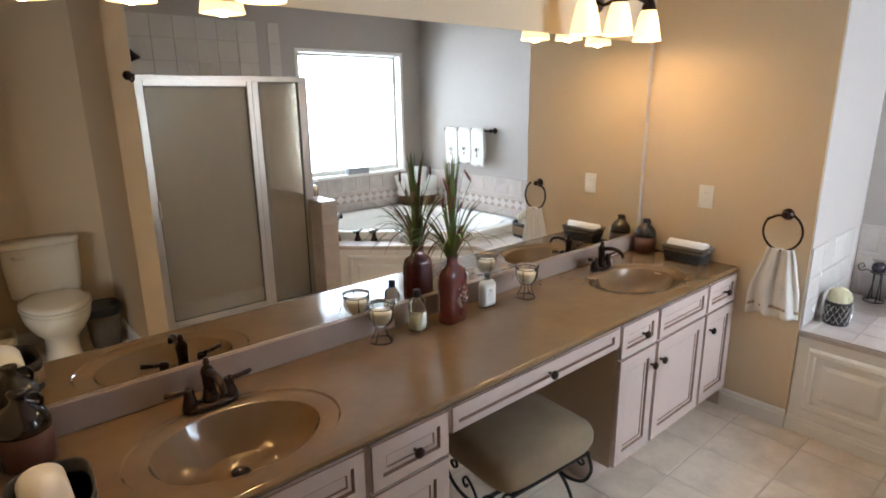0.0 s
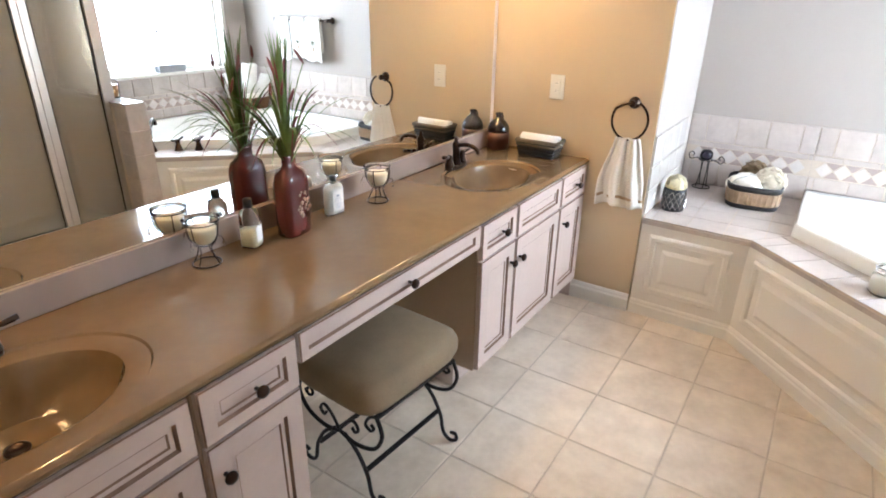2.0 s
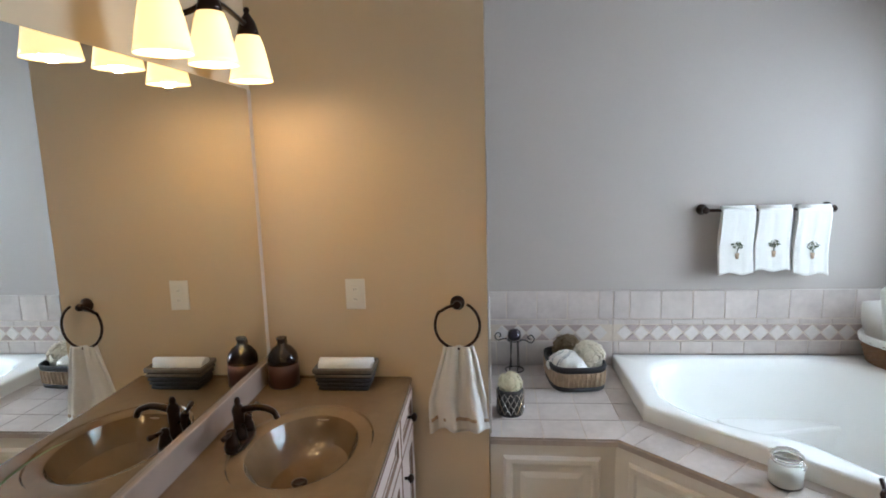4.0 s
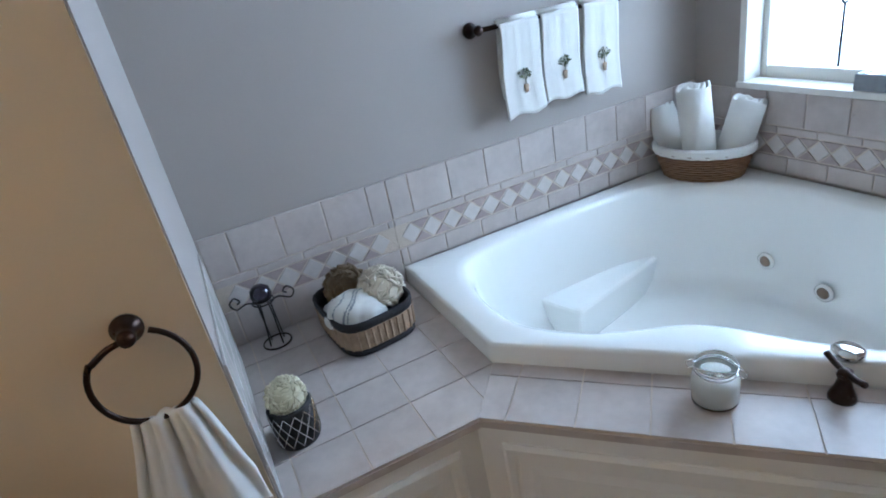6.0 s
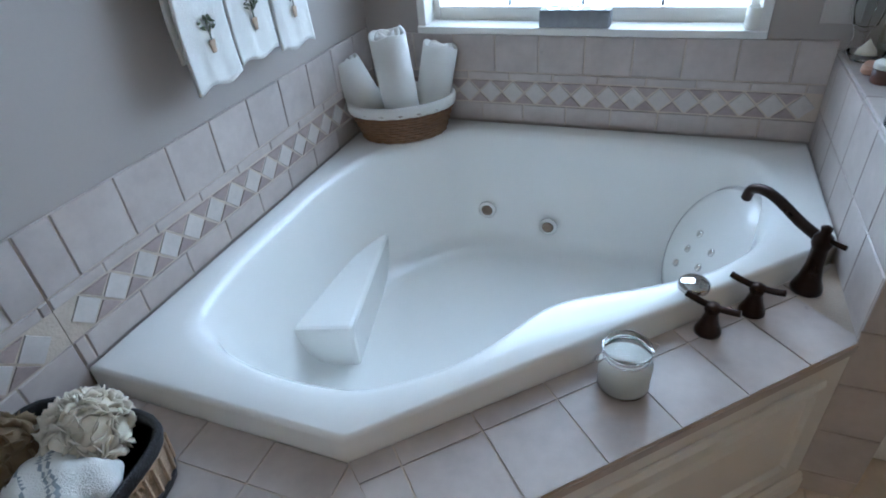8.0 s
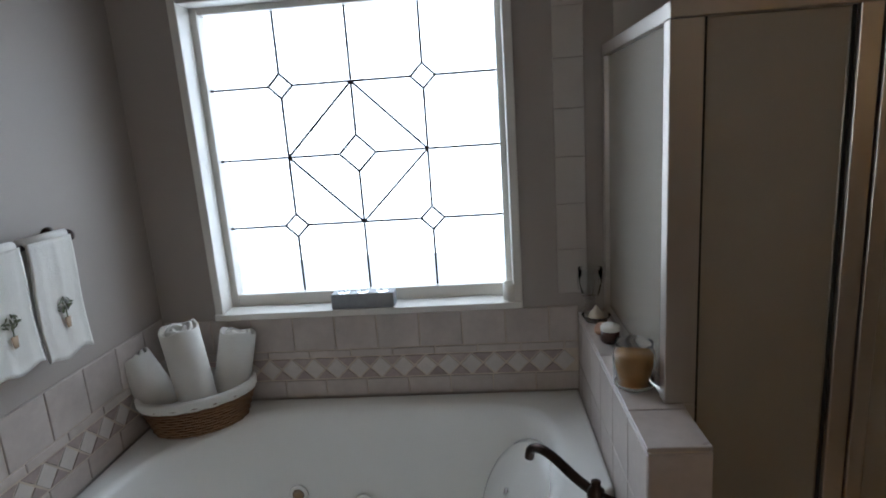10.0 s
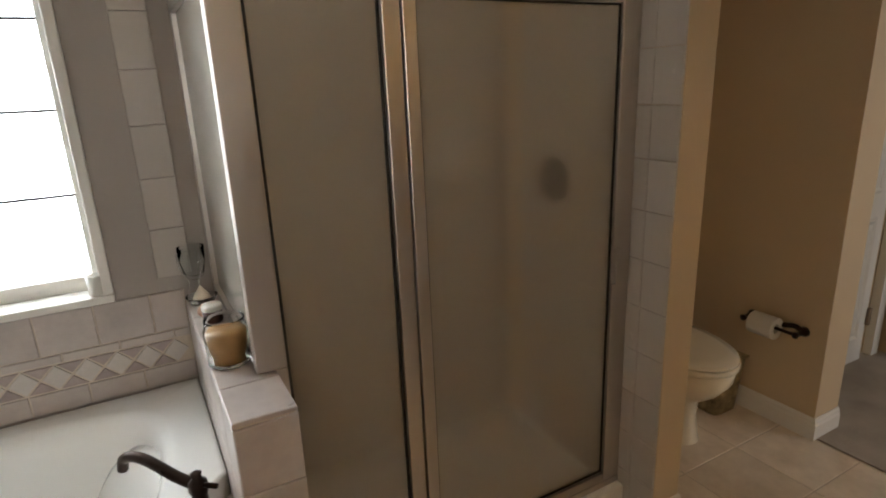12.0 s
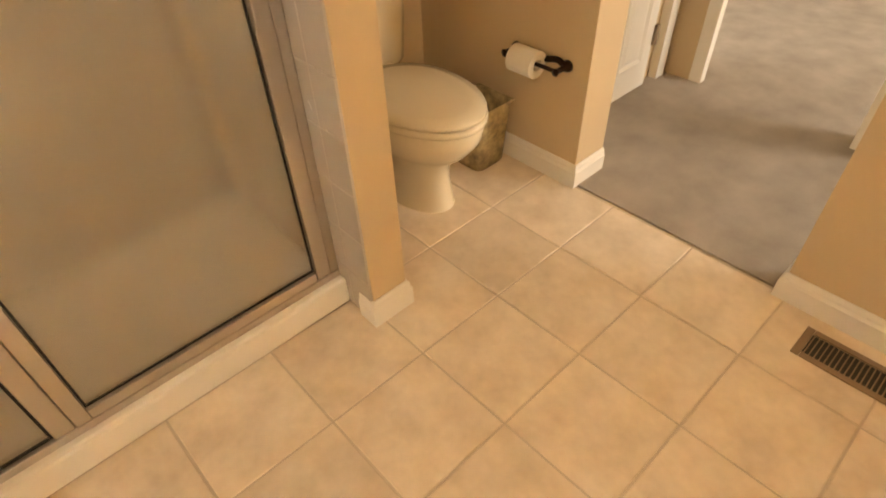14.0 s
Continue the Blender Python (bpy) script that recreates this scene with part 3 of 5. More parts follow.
# ---- tub and deck ----
DA, DB, DC = (0.012, YR), (0.002, -1.325), (-0.735, -2.05)
RA, RB, RC, RD, RE = (XE - 0.006, -1.472), (0.157, -1.470), (-0.727, -2.340), (-0.727, YS + 0.006), (XE - 0.006, YS + 0.006)
deck = tagged(new("tub_deck"), "tiled tub deck with white panelled front", "tub deck", kind="structure")
part("deck_left", prism([DA, DB, RB, (XE - 0.001, RA[1]), (XE - 0.001, YR - 0.001)][::-1], 0.0, DECK - 0.010), TRIM, deck)
part("deck_front", prism([DB, DC, RC, RB][::-1], 0.0, DECK - 0.0105), TRIM, deck)
part("grout_bed", prism([(0.004, YR - 0.001), (-0.006, -1.328), (0.154, -1.467), (XE - 0.002, -1.469), (XE - 0.002, YR - 0.001)][::-1], DECK - 0.0095, DECK - 0.003), GROUT, deck)
part("grout_bed", prism([(-0.006, -1.328), (-0.737, -2.047), (-0.737, -2.337), (0.154, -1.467)][::-1], DECK - 0.0094, DECK - 0.0031), GROUT, deck)


def front_panel(m, w, h):
    rings = [[(i, -d, i), (w - i, -d, i), (w - i, -d, h - i), (i, -d, h - i)] for i, d in ((0, 0), (0, 0.006), (0.01, 0.014), (0.028, 0.014), (0.036, 0.004), (0.065, 0.004), (0.085, 0.012))]
    bm = bmesh.new()
    ring_loft(bm, rings, [0] * 7)
    ob = part("panel", bm, TRIM, deck, "raised white panel")
    ob.matrix_basis = m


DL = math.hypot(DC[0] - DB[0], DC[1] - DB[1])
DANG = math.degrees(math.atan2(DC[1] - DB[1], DC[0] - DB[0]))
front_panel(pose(DA[0] - 0.001, DA[1] - 0.05, 0.125, 0, 0, -90 - 1.2), 0.37, 0.31)
front_panel(pose(DB[0], DB[1], 0, 0, 0, DANG) @ pose(0.06, -0.001, 0.13, 0, 0, 0), DL - 0.13, 0.31)
baseboard("baseboard_tub", [DC, DB, DA], 0.075)


def tub():
    t = thing("corner_bathtub", "white acrylic corner whirlpool bathtub set in the deck", "bathtub", pose(0, 0, 0))
    c0 = Vector((0.10, -2.27))
    n = 120
    outer = [RA, RB, RC, RD, RE]
    key = smooth_line([(0.69, -1.80, 0), (0.63, -1.64, 0), (0.44, -1.57, 0), (0.21, -1.575, 0), (0.06, -1.665, 0), (-0.03, -1.775, 0), (-0.13, -1.935, 0), (-0.31, -2.045, 0), (-0.47, -2.165, 0), (-0.585, -2.36, 0), (-0.60, -2.65, 0), (-0.47, -2.79, 0), (0.0, -2.82, 0), (0.32, -2.81, 0), (0.48, -2.73, 0), (0.62, -2.56, 0), (0.69, -2.36, 0), (0.70, -2.1, 0)], 10, True)

    def hit(poly, th):
        d = Vector((math.cos(th), math.sin(th)))
        best = 0
        for i in range(len(poly)):
            a, b = Vector(poly[i][:2]) - c0, Vector(poly[(i + 1) % len(poly)][:2]) - c0
            den = d.x * (b.y - a.y) - d.y * (b.x - a.x)
            if abs(den) < 1e-9:
                continue
            s_ = (a.x * (b.y - a.y) - a.y * (b.x - a.x)) / den
            u = (a.x * d.y - a.y * d.x) / den
            if s_ > 0 and -1e-6 <= u <= 1 + 1e-6:
                best = max(best, s_)
        return best
    ths = sorted([2 * math.pi * i / n - math.pi for i in range(n)] + [math.atan2(p[1] - c0.y, p[0] - c0.x) for p in outer])
    keep = [ths[0]] + [b for a, b in zip(ths, ths[1:]) if b - a > 1e-4]
    ro = [hit(outer, th) for th in keep]
    ri = [hit(key, th) for th in keep]
    P = lambda r, th, z, fx=1.0: (c0.x + r * math.cos(th) * fx, c0.y + r * math.sin(th), z)
    rings = [[P(o, th, 0.02) for o, th in zip(ro, keep)], [P(o, th, RIM - 0.012) for o, th in zip(ro, keep)], [P(o - 0.004, th, RIM - 0.003) for o, th in zip(ro, keep)], [P(o - 0.014, th, RIM) for o, th in zip(ro, keep)]]
    for f, z in ((1.03, RIM), (1.0, RIM - 0.004), (0.975, RIM - 0.02), (0.955, RIM - 0.06), (0.93, 0.40), (0.90, 0.28), (0.865, 0.20), (0.81, 0.155), (0.72, 0.14), (0.4, 0.132)):
        rings.append([P(i * f, th, z) for i, th in zip(ri, keep)])
    bm = bmesh.new()
    ring_loft(bm, rings, [0] * len(rings))
    body = part("shell", bm, ACRYLIC, t, smooth=True)
    md = body.modifiers.new("normals", "EDGE_SPLIT")
    md.split_angle = radians(50)
    part("seat", prism([(0.72, -1.92), (0.47, -2.0), (0.60, -2.55), (0.72, -2.60)], 0.13, 0.29), ACRYLIC, t, smooth=False, bevel=0.014)
    part("backrest", lathe([(0.0, 0.035), (0.19, 0.03), (0.235, 0.012), (0.26, -0.01)][::-1], 36, sx=0.85, sy=0.95), ACRYLIC, t, smooth=True).matrix_basis = pose(-0.478, -2.545, 0.345, 0, 62, 18)
    for x, y, z, yaw in ((0.284, -2.745, 0.285, 0), (0.050, -2.735, 0.25, 0)):
        j = part("jet", lathe([(0.034, 0), (0.034, 0.006), (0.027, 0.012), (0.022, 0.010), (0.020, 0.004), (0.0, 0.004)], 22), ACRYLIC, t, "round jet", smooth=True)
        j.matrix_basis = pose(x, y - 0.0, z, -90, 0, yaw)
        part("nozzle", lathe([(0.021, 0.005), (0.021, 0.011), (0.010, 0.013), (0.0, 0.008)], 16), VENTMETAL, j, "grey nozzle", smooth=True)
    for i in range(3):
        for k in range(2):
            j = part("small_jet", lathe([(0.012, 0), (0.011, 0.006), (0.006, 0.008), (0.0, 0.008)], 14), CHROME, t, smooth=True)
            j.matrix_basis = pose(-0.478, -2.545, 0.345, 0, 62, 18) @ pose(0.05 - 0.06 * i + 0.04, -0.05 + 0.1 * k, 0.033)
    part("air_button", lathe([(0.034, 0), (0.034, 0.010), (0.028, 0.016), (0.0, 0.017)], 24, at=(-0.407, -2.067, RIM)), CHROME, t, "chrome air control", smooth=True)
    return t


tub()

# ---- shower ----
SY, SH = -2.243, 1.738
sw = thing("shower_enclosure", "aluminium framed corner shower with obscure glass", "shower", pose(0, 0, 0))
part("curb", box(-1.979, -0.853, -2.315, -2.195, 0.0, 0.098), TRIM, sw, "cream shower curb", bevel=0.012)
part("pan", box(-1.979, -0.853, YS + 0.002, -2.316, 0.0, 0.05), ACRYLIC, sw)


def bar(name, x0, x1, y0, y1, z0, z1, label=""):
    return part(name, box(x0, x1, y0, y1, z0, z1), ALU, sw, label, bevel=0.003)


bar("header", -1.972, -0.815, SY - 0.022, SY + 0.022, SH - 0.035, SH)
bar("sill_track", -1.972, -0.854, SY - 0.022, SY + 0.022, 0.099, 0.124)
bar("corner_post", -0.884, -0.815, SY - 0.02, SY + 0.02, CAP + 0.002, SH - 0.036)
bar("corner_post", -0.884, -0.854, SY - 0.02, SY + 0.02, 0.125, CAP + 0.0015)
bar("mullion", -1.222, -1.178, SY - 0.02, SY + 0.02, 0.125, SH - 0.026)
bar("wall_jamb", -1.972, -1.944, SY - 0.02, SY + 0.02, 0.125, SH - 0.036)
part("fixed_glass", box(-1.177, -0.885, SY - 0.004, SY + 0.004, 0.125, SH - 0.025), OBSCURE, sw, "obscure glass panel")
for x0, x1, z0, z1 in ((-1.177, -1.170, 0.125, SH - 0.025), (-0.892, -0.885, 0.125, SH - 0.025), (-1.169, -0.893, 0.125, 0.132), (-1.169, -0.893, SH - 0.032, SH - 0.025)):
    part("gasket", box(x0, x1, SY + 0.0045, SY + 0.0085, z0, z1), RUBBER, sw)
sd = part("shower_door", box(-1.260, -1.225, SY - 0.012, SY + 0.026, 0.130, SH - 0.03), ALU, sw, "framed obscure glass shower door", bevel=0.003)
for x0, x1, z0, z1 in ((-1.941, -1.897, 0.130, SH - 0.03), (-1.896, -1.261, SH - 0.066, SH - 0.03), (-1.896, -1.261, 0.130, 0.162)):
    part("stile", box(x0, x1, SY - 0.012, SY + 0.026, z0, z1), ALU, sd, bevel=0.003)
part("glass", box(-1.896, -1.261, SY + 0.002, SY + 0.010, 0.163, SH - 0.067), OBSCURE, sd, "obscure glass pane")
for x0, x1, z0, z1 in ((-1.896, -1.891, 0.163, SH - 0.067), (-1.266, -1.261, 0.163, SH - 0.067), (-1.890, -1.267, 0.163, 0.168), (-1.890, -1.267, SH - 0.072, SH - 0.067)):
    part("gasket", box(x0, x1, SY + 0.0105, SY + 0.0145, z0, z1), RUBBER, sd)
part("pull", box(-1.903, -1.892, SY + 0.0265, SY + 0.045, 0.86, 0.98), ALU, sd, "aluminium door pull", bevel=0.003)
bar("side_header", -0.852, -0.818, YS + 0.002, SY - 0.023, SH - 0.035, SH)
bar("side_track", -0.852, -0.818, YS + 0.002, SY - 0.023, CAP + 0.002, CAP + 0.022)
bar("side_jamb", -0.852, -0.818, YS + 0.002, YS + 0.028, CAP + 0.023, SH - 0.036)
part("side_glass", box(-0.840, -0.832, YS + 0.029, SY - 0.024, CAP + 0.023, SH - 0.036), OBSCURE, sw, "obscure glass panel")
shh = thing("wall_shower", "oil-rubbed bronze shower head on a bent arm", "wall shower", pose(-1.979, -2.60, 1.95))
part("flange", lathe([(0.03, 0), (0.026, 0.008), (0.0, 0.012)], 18), BRONZE, shh, smooth=True).matrix_basis = pose(0, 0, 0, 0, 90, 0)
part("arm", tube(smooth_line([(0, 0, 0), (0.05, 0, 0.01), (0.10, 0, -0.01), (0.13, 0, -0.05)]), 0.009, 10), BRONZE, shh, smooth=True)
part("head", lathe([(0.012, 0.0), (0.016, -0.02), (0.030, -0.045), (0.038, -0.060), (0.040, -0.068), (0.0, -0.069)], 24), BRONZE, shh, smooth=True).matrix_basis = pose(0.13, 0, -0.045, 0, -25, 0)
valve = thing("shower_valve", "dark bronze round shower valve with a lever", "shower valve", pose(-1.971, -2.595, 1.13))
part("escutcheon", lathe([(0.085, 0), (0.08, 0.010), (0.03, 0.018), (0.026, 0.045), (0.0, 0.047)], 28), BRONZE, valve, smooth=True).matrix_basis = pose(0, 0, 0, 0, 90, 0)
part("lever", tube([(0.045, 0, 0), (0.05, 0.04, 0.0), (0.055, 0.09, -0.005)], 0.009, 10), BRONZE, valve, smooth=True)

# ---- soft things ----
def cloth(w, h, fold, phase, flare=0.0, nx=26, nz=24, thick=0.006, pinch=1.0, seed=1):
    """Hanging cloth in the xz plane, top at z 0; folds grow downwards, pinch narrows its top."""
    bm = bmesh.new()
    rows = []
    for j in range(nz + 1):
        v = j / nz
        row = []
        for i in range(nx + 1):
            u = i / nx - 0.5
            ww = w * (pinch + (1 - pinch) * min(1, v * 1.6)) + flare * v
            y = fold * (0.35 + 0.65 * v) * math.sin(u * 15 + phase + 0.8 * math.sin(v * 3 + seed)) + 0.3 * fold * math.sin(u * 31 + seed * 2.1)
            row.append(bm.verts.new((u * ww + 0.004 * math.sin(v * 6 + seed), y, -h * v * (1 + 0.02 * math.sin(u * 9 + phase)))))
        rows.append(row)
    for a, b in zip(rows, rows[1:]):
        for i in range(nx):
            bm.faces.new((a[i], a[i + 1], b[i + 1], b[i]))
    return bm


def solid(ob, thick):
    md = ob.modifiers.new("thickness", "SOLIDIFY")
    md.thickness, md.offset = thick, 0.0
    return ob


def rolled_towel(parent_m, length, r, label, group="", turns=2.6):
    """A towel rolled along local z, its spiral showing at the end."""
    t = thing("rolled_towel", label, "towel", parent_m, group)
    bm = bmesh.new()
    n = 64
    lo, hi = [], []
    for i in range(n + 1):
        a = 2 * math.pi * turns * i / n
        rr = r * (0.25 + 0.75 * i / n)
        wob = 1 + 0.03 * math.sin(3 * a)
        lo.append(bm.verts.new((rr * wob * math.cos(a), rr * wob * math.sin(a), 0)))
        hi.append(bm.verts.new((rr * wob * math.cos(a), rr * wob * math.sin(a), length + 0.006 * math.sin(i * 0.7))))
    for i in range(n):
        bm.faces.new((lo[i], lo[i + 1], hi[i + 1], hi[i]))
    solid(part("roll", bm, TOWEL, t, smooth=True), 0.011)
    return t


def puff(name, m, r, material, label, seed):
    rnd = random.Random(seed)
    bm = bmesh.new()
    for k in range(120):
        d = Vector((rnd.gauss(0, 1), rnd.gauss(0, 1), rnd.gauss(0, 1))).normalized()
        u = d.orthogonal().normalized()
        w = d.cross(u)
        a0 = rnd.random() * 6.28
        pts = []
        n = 7
        for i in range(n):
            a = a0 + i * 0.45
            pts.append(d * r * (0.90 + 0.10 * math.sin(i * 2.1 + k)) + (u * math.cos(a) + w * math.sin(a)) * r * 0.42)
        prev = None
        for i, p in enumerate(pts):
            q = p * (0.80 + 0.08 * rnd.random())
            cur = (bm.verts.new(p), bm.verts.new(q))
            if prev:
                bm.faces.new((prev[0], cur[0], cur[1], prev[1]))
            prev = cur
    bmesh.ops.create_icosphere(bm, subdivisions=2, radius=r * 0.9)
    ob = solid(part(name, bm, material, None, smooth=True), 0.0015)
    ob.matrix_world = m
    return tagged(ob, label, "bath puff")


# ---- things on the vanity ----
def candle_stand(x, y):
    t = thing("candle_holder", "wire stand with a glass votive cup and cream candle", "candle holder", pose(x, y, TOP), "vanity candle holders")
    part("base_ring", tube([(0.040 * math.cos(a), 0.040 * math.sin(a), 0.003) for a in [i * math.pi / 12 for i in range(24)]], 0.0022, 6, closed=True), BRONZE, t, smooth=True)
    part("top_ring", tube([(0.048 * math.cos(a), 0.048 * math.sin(a), 0.128) for a in [i * math.pi / 12 for i in range(24)]], 0.0018, 6, closed=True), BRONZE, t, smooth=True)
    for k in range(4):
        c, s_ = math.cos(k * math.pi / 2 + 0.4), math.sin(k * math.pi / 2 + 0.4)
        part("wire_leg", tube(smooth_line([(0.040 * c, 0.040 * s_, 0.003), (0.026 * c, 0.026 * s_, 0.03), (0.022 * c, 0.022 * s_, 0.055), (0.043 * c, 0.043 * s_, 0.085), (0.049 * c, 0.049 * s_, 0.128)], 4), 0.0017, 6), BRONZE, t, smooth=True)
        dr = part("glass_drop", lathe([(0.0, -0.018), (0.005, -0.012), (0.0055, -0.006), (0.001, 0.002)], 10, at=(0.062 * c, 0.062 * s_, 0.075)), CLEAR, t, "clear hanging drop", smooth=True)
        part("drop_wire", tube([(0.046 * c, 0.046 * s_, 0.092), (0.058 * c, 0.058 * s_, 0.090), (0.062 * c, 0.062 * s_, 0.077)], 0.0012, 5), BRONZE, dr)
    part("glass_cup", lathe([(0.012, 0.056), (0.030, 0.062), (0.041, 0.085), (0.047, 0.126), (0.052, 0.138), (0.049, 0.137), (0.044, 0.124), (0.038, 0.087), (0.028, 0.066), (0.0, 0.062)], 26), CLEAR, t, smooth=True)
    part("candle", lathe([(0.0, 0.064), (0.027, 0.068), (0.036, 0.088), (0.039, 0.108), (0.034, 0.113), (0.0, 0.112)], 22), WAX, t, "cream candle wax", smooth=True)
    return t


candle_stand(-1.825, -0.085)
candle_stand(-1.105, -0.125)

lb = thing("lotion_bottle", "square clear bottle half full of cream lotion", "bottle", pose(-1.664, -0.085, TOP, 0, 0, 20))
part("glass", lathe([(0.024, 0), (0.027, 0.004), (0.027, 0.10), (0.022, 0.116), (0.012, 0.122), (0.012, 0.132), (0.0, 0.132)], 28, power=5), BOTTLE, lb, smooth=True)
part("lotion", lathe([(0.022, 0.003), (0.0255, 0.006), (0.0255, 0.058), (0.0, 0.0585)], 28, power=5), LOTION, lb, "cream lotion", smooth=True)
part("cap", lathe([(0.0135, 0.126), (0.0135, 0.15), (0.012, 0.153), (0.0, 0.153)], 20), BLACKPL, lb, "black screw cap", smooth=True)
part("paper_label", box(-0.016, 0.016, -0.0292, -0.0282, 0.02, 0.068), PAPER, lb, "pale paper label")

vase = thing("flask_vase", "oxblood red flask vase with a flower relief on the countertop", "vase", pose(-1.513, -0.112, TOP, 0, 0, 8))
part("body", lathe([(0.054, 0.0), (0.058, 0.006), (0.060, 0.05), (0.060, 0.168), (0.057, 0.186), (0.050, 0.206), (0.030, 0.220), (0.024, 0.228), (0.024, 0.252), (0.028, 0.260), (0.022, 0.260), (0.018, 0.235), (0.0, 0.228)], 38, sy=0.62, power=3.4), REDGLAZE, vase, smooth=True)
fl = bmesh.new()
rnd = random.Random(4)
for k in range(26):
    a, r = rnd.random() * 6.28, 0.034 * math.sqrt(rnd.random())
    bmesh.ops.create_icosphere(fl, subdivisions=1, radius=rnd.uniform(0.004, 0.0085), matrix=Matrix.Translation((r * math.cos(a) + 0.012, -0.0378, 0.105 + r * 1.3 * math.sin(a))) @ Matrix.Diagonal((1, 0.25, 1, 1)))
part("flower_relief", fl, PETAL, vase, "faded beige flower relief", smooth=True)
gp = thing("grass_arrangement", "artificial grasses with reddish blades standing in the vase", "artificial plant", pose(-1.513, -0.112, TOP + 0.225))


def blade(p0, p1, p2, w, material, parent):
    bm = bmesh.new()
    n = 10
    prev = None
    side = (Vector(p2) - Vector(p0)).cross(Vector((0, 0, 1)))
    side = side.normalized() if side.length > 1e-4 else Vector((1, 0, 0))
    for i in range(n + 1):
        t = i / n
        q = (1 - t) ** 2 * Vector(p0) + 2 * t * (1 - t) * Vector(p1) + t * t * Vector(p2)
        ww = w * (0.55 + 0.9 * t) * (1 - t ** 3) + 0.0004
        cur = (bm.verts.new(q - side * ww), bm.verts.new(q + Vector((0, 0, -ww * 0.3))), bm.verts.new(q + side * ww))
        if prev:
            bm.faces.new((prev[0], prev[1], cur[1], cur[0]))
            bm.faces.new((prev[1], prev[2], cur[2], cur[1]))
        prev = cur
    return part("leaf", bm, material, parent, smooth=True)


rnd = random.Random(11)
for k in range(66):
    a = rnd.random() * 6.283
    up = rnd.random()
    if k < 30:
        hgt, reach = rnd.uniform(0.24, 0.42), rnd.uniform(0.0, 0.06)
    else:
        hgt, reach = rnd.uniform(0.08, 0.26), rnd.uniform(0.13, 0.27)
    dy = 0.34 if math.sin(a) > 0 else 0.9
    tip = (reach * math.cos(a), reach * math.sin(a) * dy, hgt)
    mid = (reach * 0.35 * math.cos(a), reach * 0.35 * math.sin(a) * dy, max(hgt * 0.8, 0.2 if reach > 0.1 else 0))
    if rnd.random() < 0.3 and reach > 0.1:
        tip = (tip[0], tip[1], tip[2] * 0.35 - 0.02)
    blade((rnd.uniform(-0.008, 0.008), rnd.uniform(-0.008, 0.008), -0.02), mid, tip, rnd.uniform(0.0034, 0.0062), LEAFRED if rnd.random() < 0.16 else LEAF, gp)
for k in range(7):
    a = rnd.random() * 6.28
    r, h = rnd.uniform(0.01, 0.09), rnd.uniform(0.18, 0.32)
    tip = (r * math.cos(a), r * math.sin(a) * (0.4 if math.sin(a) > 0 else 1), h)
    part("stem", tube(smooth_line([(0, 0, -0.02), (tip[0] * 0.4, tip[1] * 0.4, h * 0.6), tip], 4), 0.0014, 5), LEAF, gp)
    sp = part("seed_head", lathe([(0.0, -0.006), (0.005, 0.010), (0.004, 0.035), (0.0, 0.05)], 8), LEAFRED, gp, "dusky red seed head", smooth=True)
    sp.matrix_basis = pose(*tip, rnd.uniform(-25, 25), rnd.uniform(-25, 25), 0)

fb = thing("flask_bottle", "flat clear flask bottle with a white label and dark cap", "bottle", pose(-1.300, -0.085, TOP, 0, 0, -4))
part("glass", lathe([(0.034, 0), (0.037, 0.004), (0.037, 0.088), (0.033, 0.104), (0.016, 0.112), (0.011, 0.118), (0.011, 0.126), (0.0, 0.126)], 30, sy=0.55, power=4), BOTTLE, fb, smooth=True)
part("contents", lathe([(0.033, 0.003), (0.0355, 0.006), (0.0355, 0.086), (0.031, 0.098), (0.0, 0.099)], 30, sy=0.52, power=4), WHITEPL, fb, "pale contents", smooth=True)
pl = part("paper_label", box(-0.024, 0.024, -0.0222, -0.0212, 0.016, 0.084), PAPER, fb, "white label with grey print")
for z0, z1, w in ((0.066, 0.074, 0.007), (0.058, 0.061, 0.012), (0.050, 0.052, 0.016), (0.040, 0.042, 0.016), (0.032, 0.034, 0.013), (0.024, 0.026, 0.010)):
    part("print_bar", box(-w, w, -0.0228, -0.0223, z0, z1), LABEL, pl)
part("cap", lathe([(0.0125, 0.121), (0.0125, 0.138), (0.0, 0.139)], 18), BLACKPL, fb, "black screw cap", smooth=True)


def jug(x, y):
    t = thing("stoneware_jug", "two-tone stoneware jug, black glaze over brown", "jug", pose(x, y, TOP), "stoneware jugs")
    part("body", lathe([(0.052, 0), (0.056, 0.005), (0.057, 0.05), (0.0565, 0.088), (0.0, 0.088)], 30), JUGBROWN, t, "brown lower body", smooth=True)
    part("shoulder", lathe([(0.056, 0.0885), (0.056, 0.105), (0.050, 0.125), (0.034, 0.146), (0.020, 0.155), (0.016, 0.162), (0.016, 0.172), (0.019, 0.176), (0.019, 0.184), (0.012, 0.185), (0.0, 0.180)], 30), JUGDARK, t, "glossy black shoulder", smooth=True)
    part("handle", tube(smooth_line([(0.016, 0, 0.168), (0.034, 0, 0.170), (0.044, 0, 0.152), (0.042, 0, 0.134)], 5), 0.005, 8), JUGDARK, t, smooth=True)
    return t


jug(-0.085, -0.085)
jug(-2.845, -0.095)


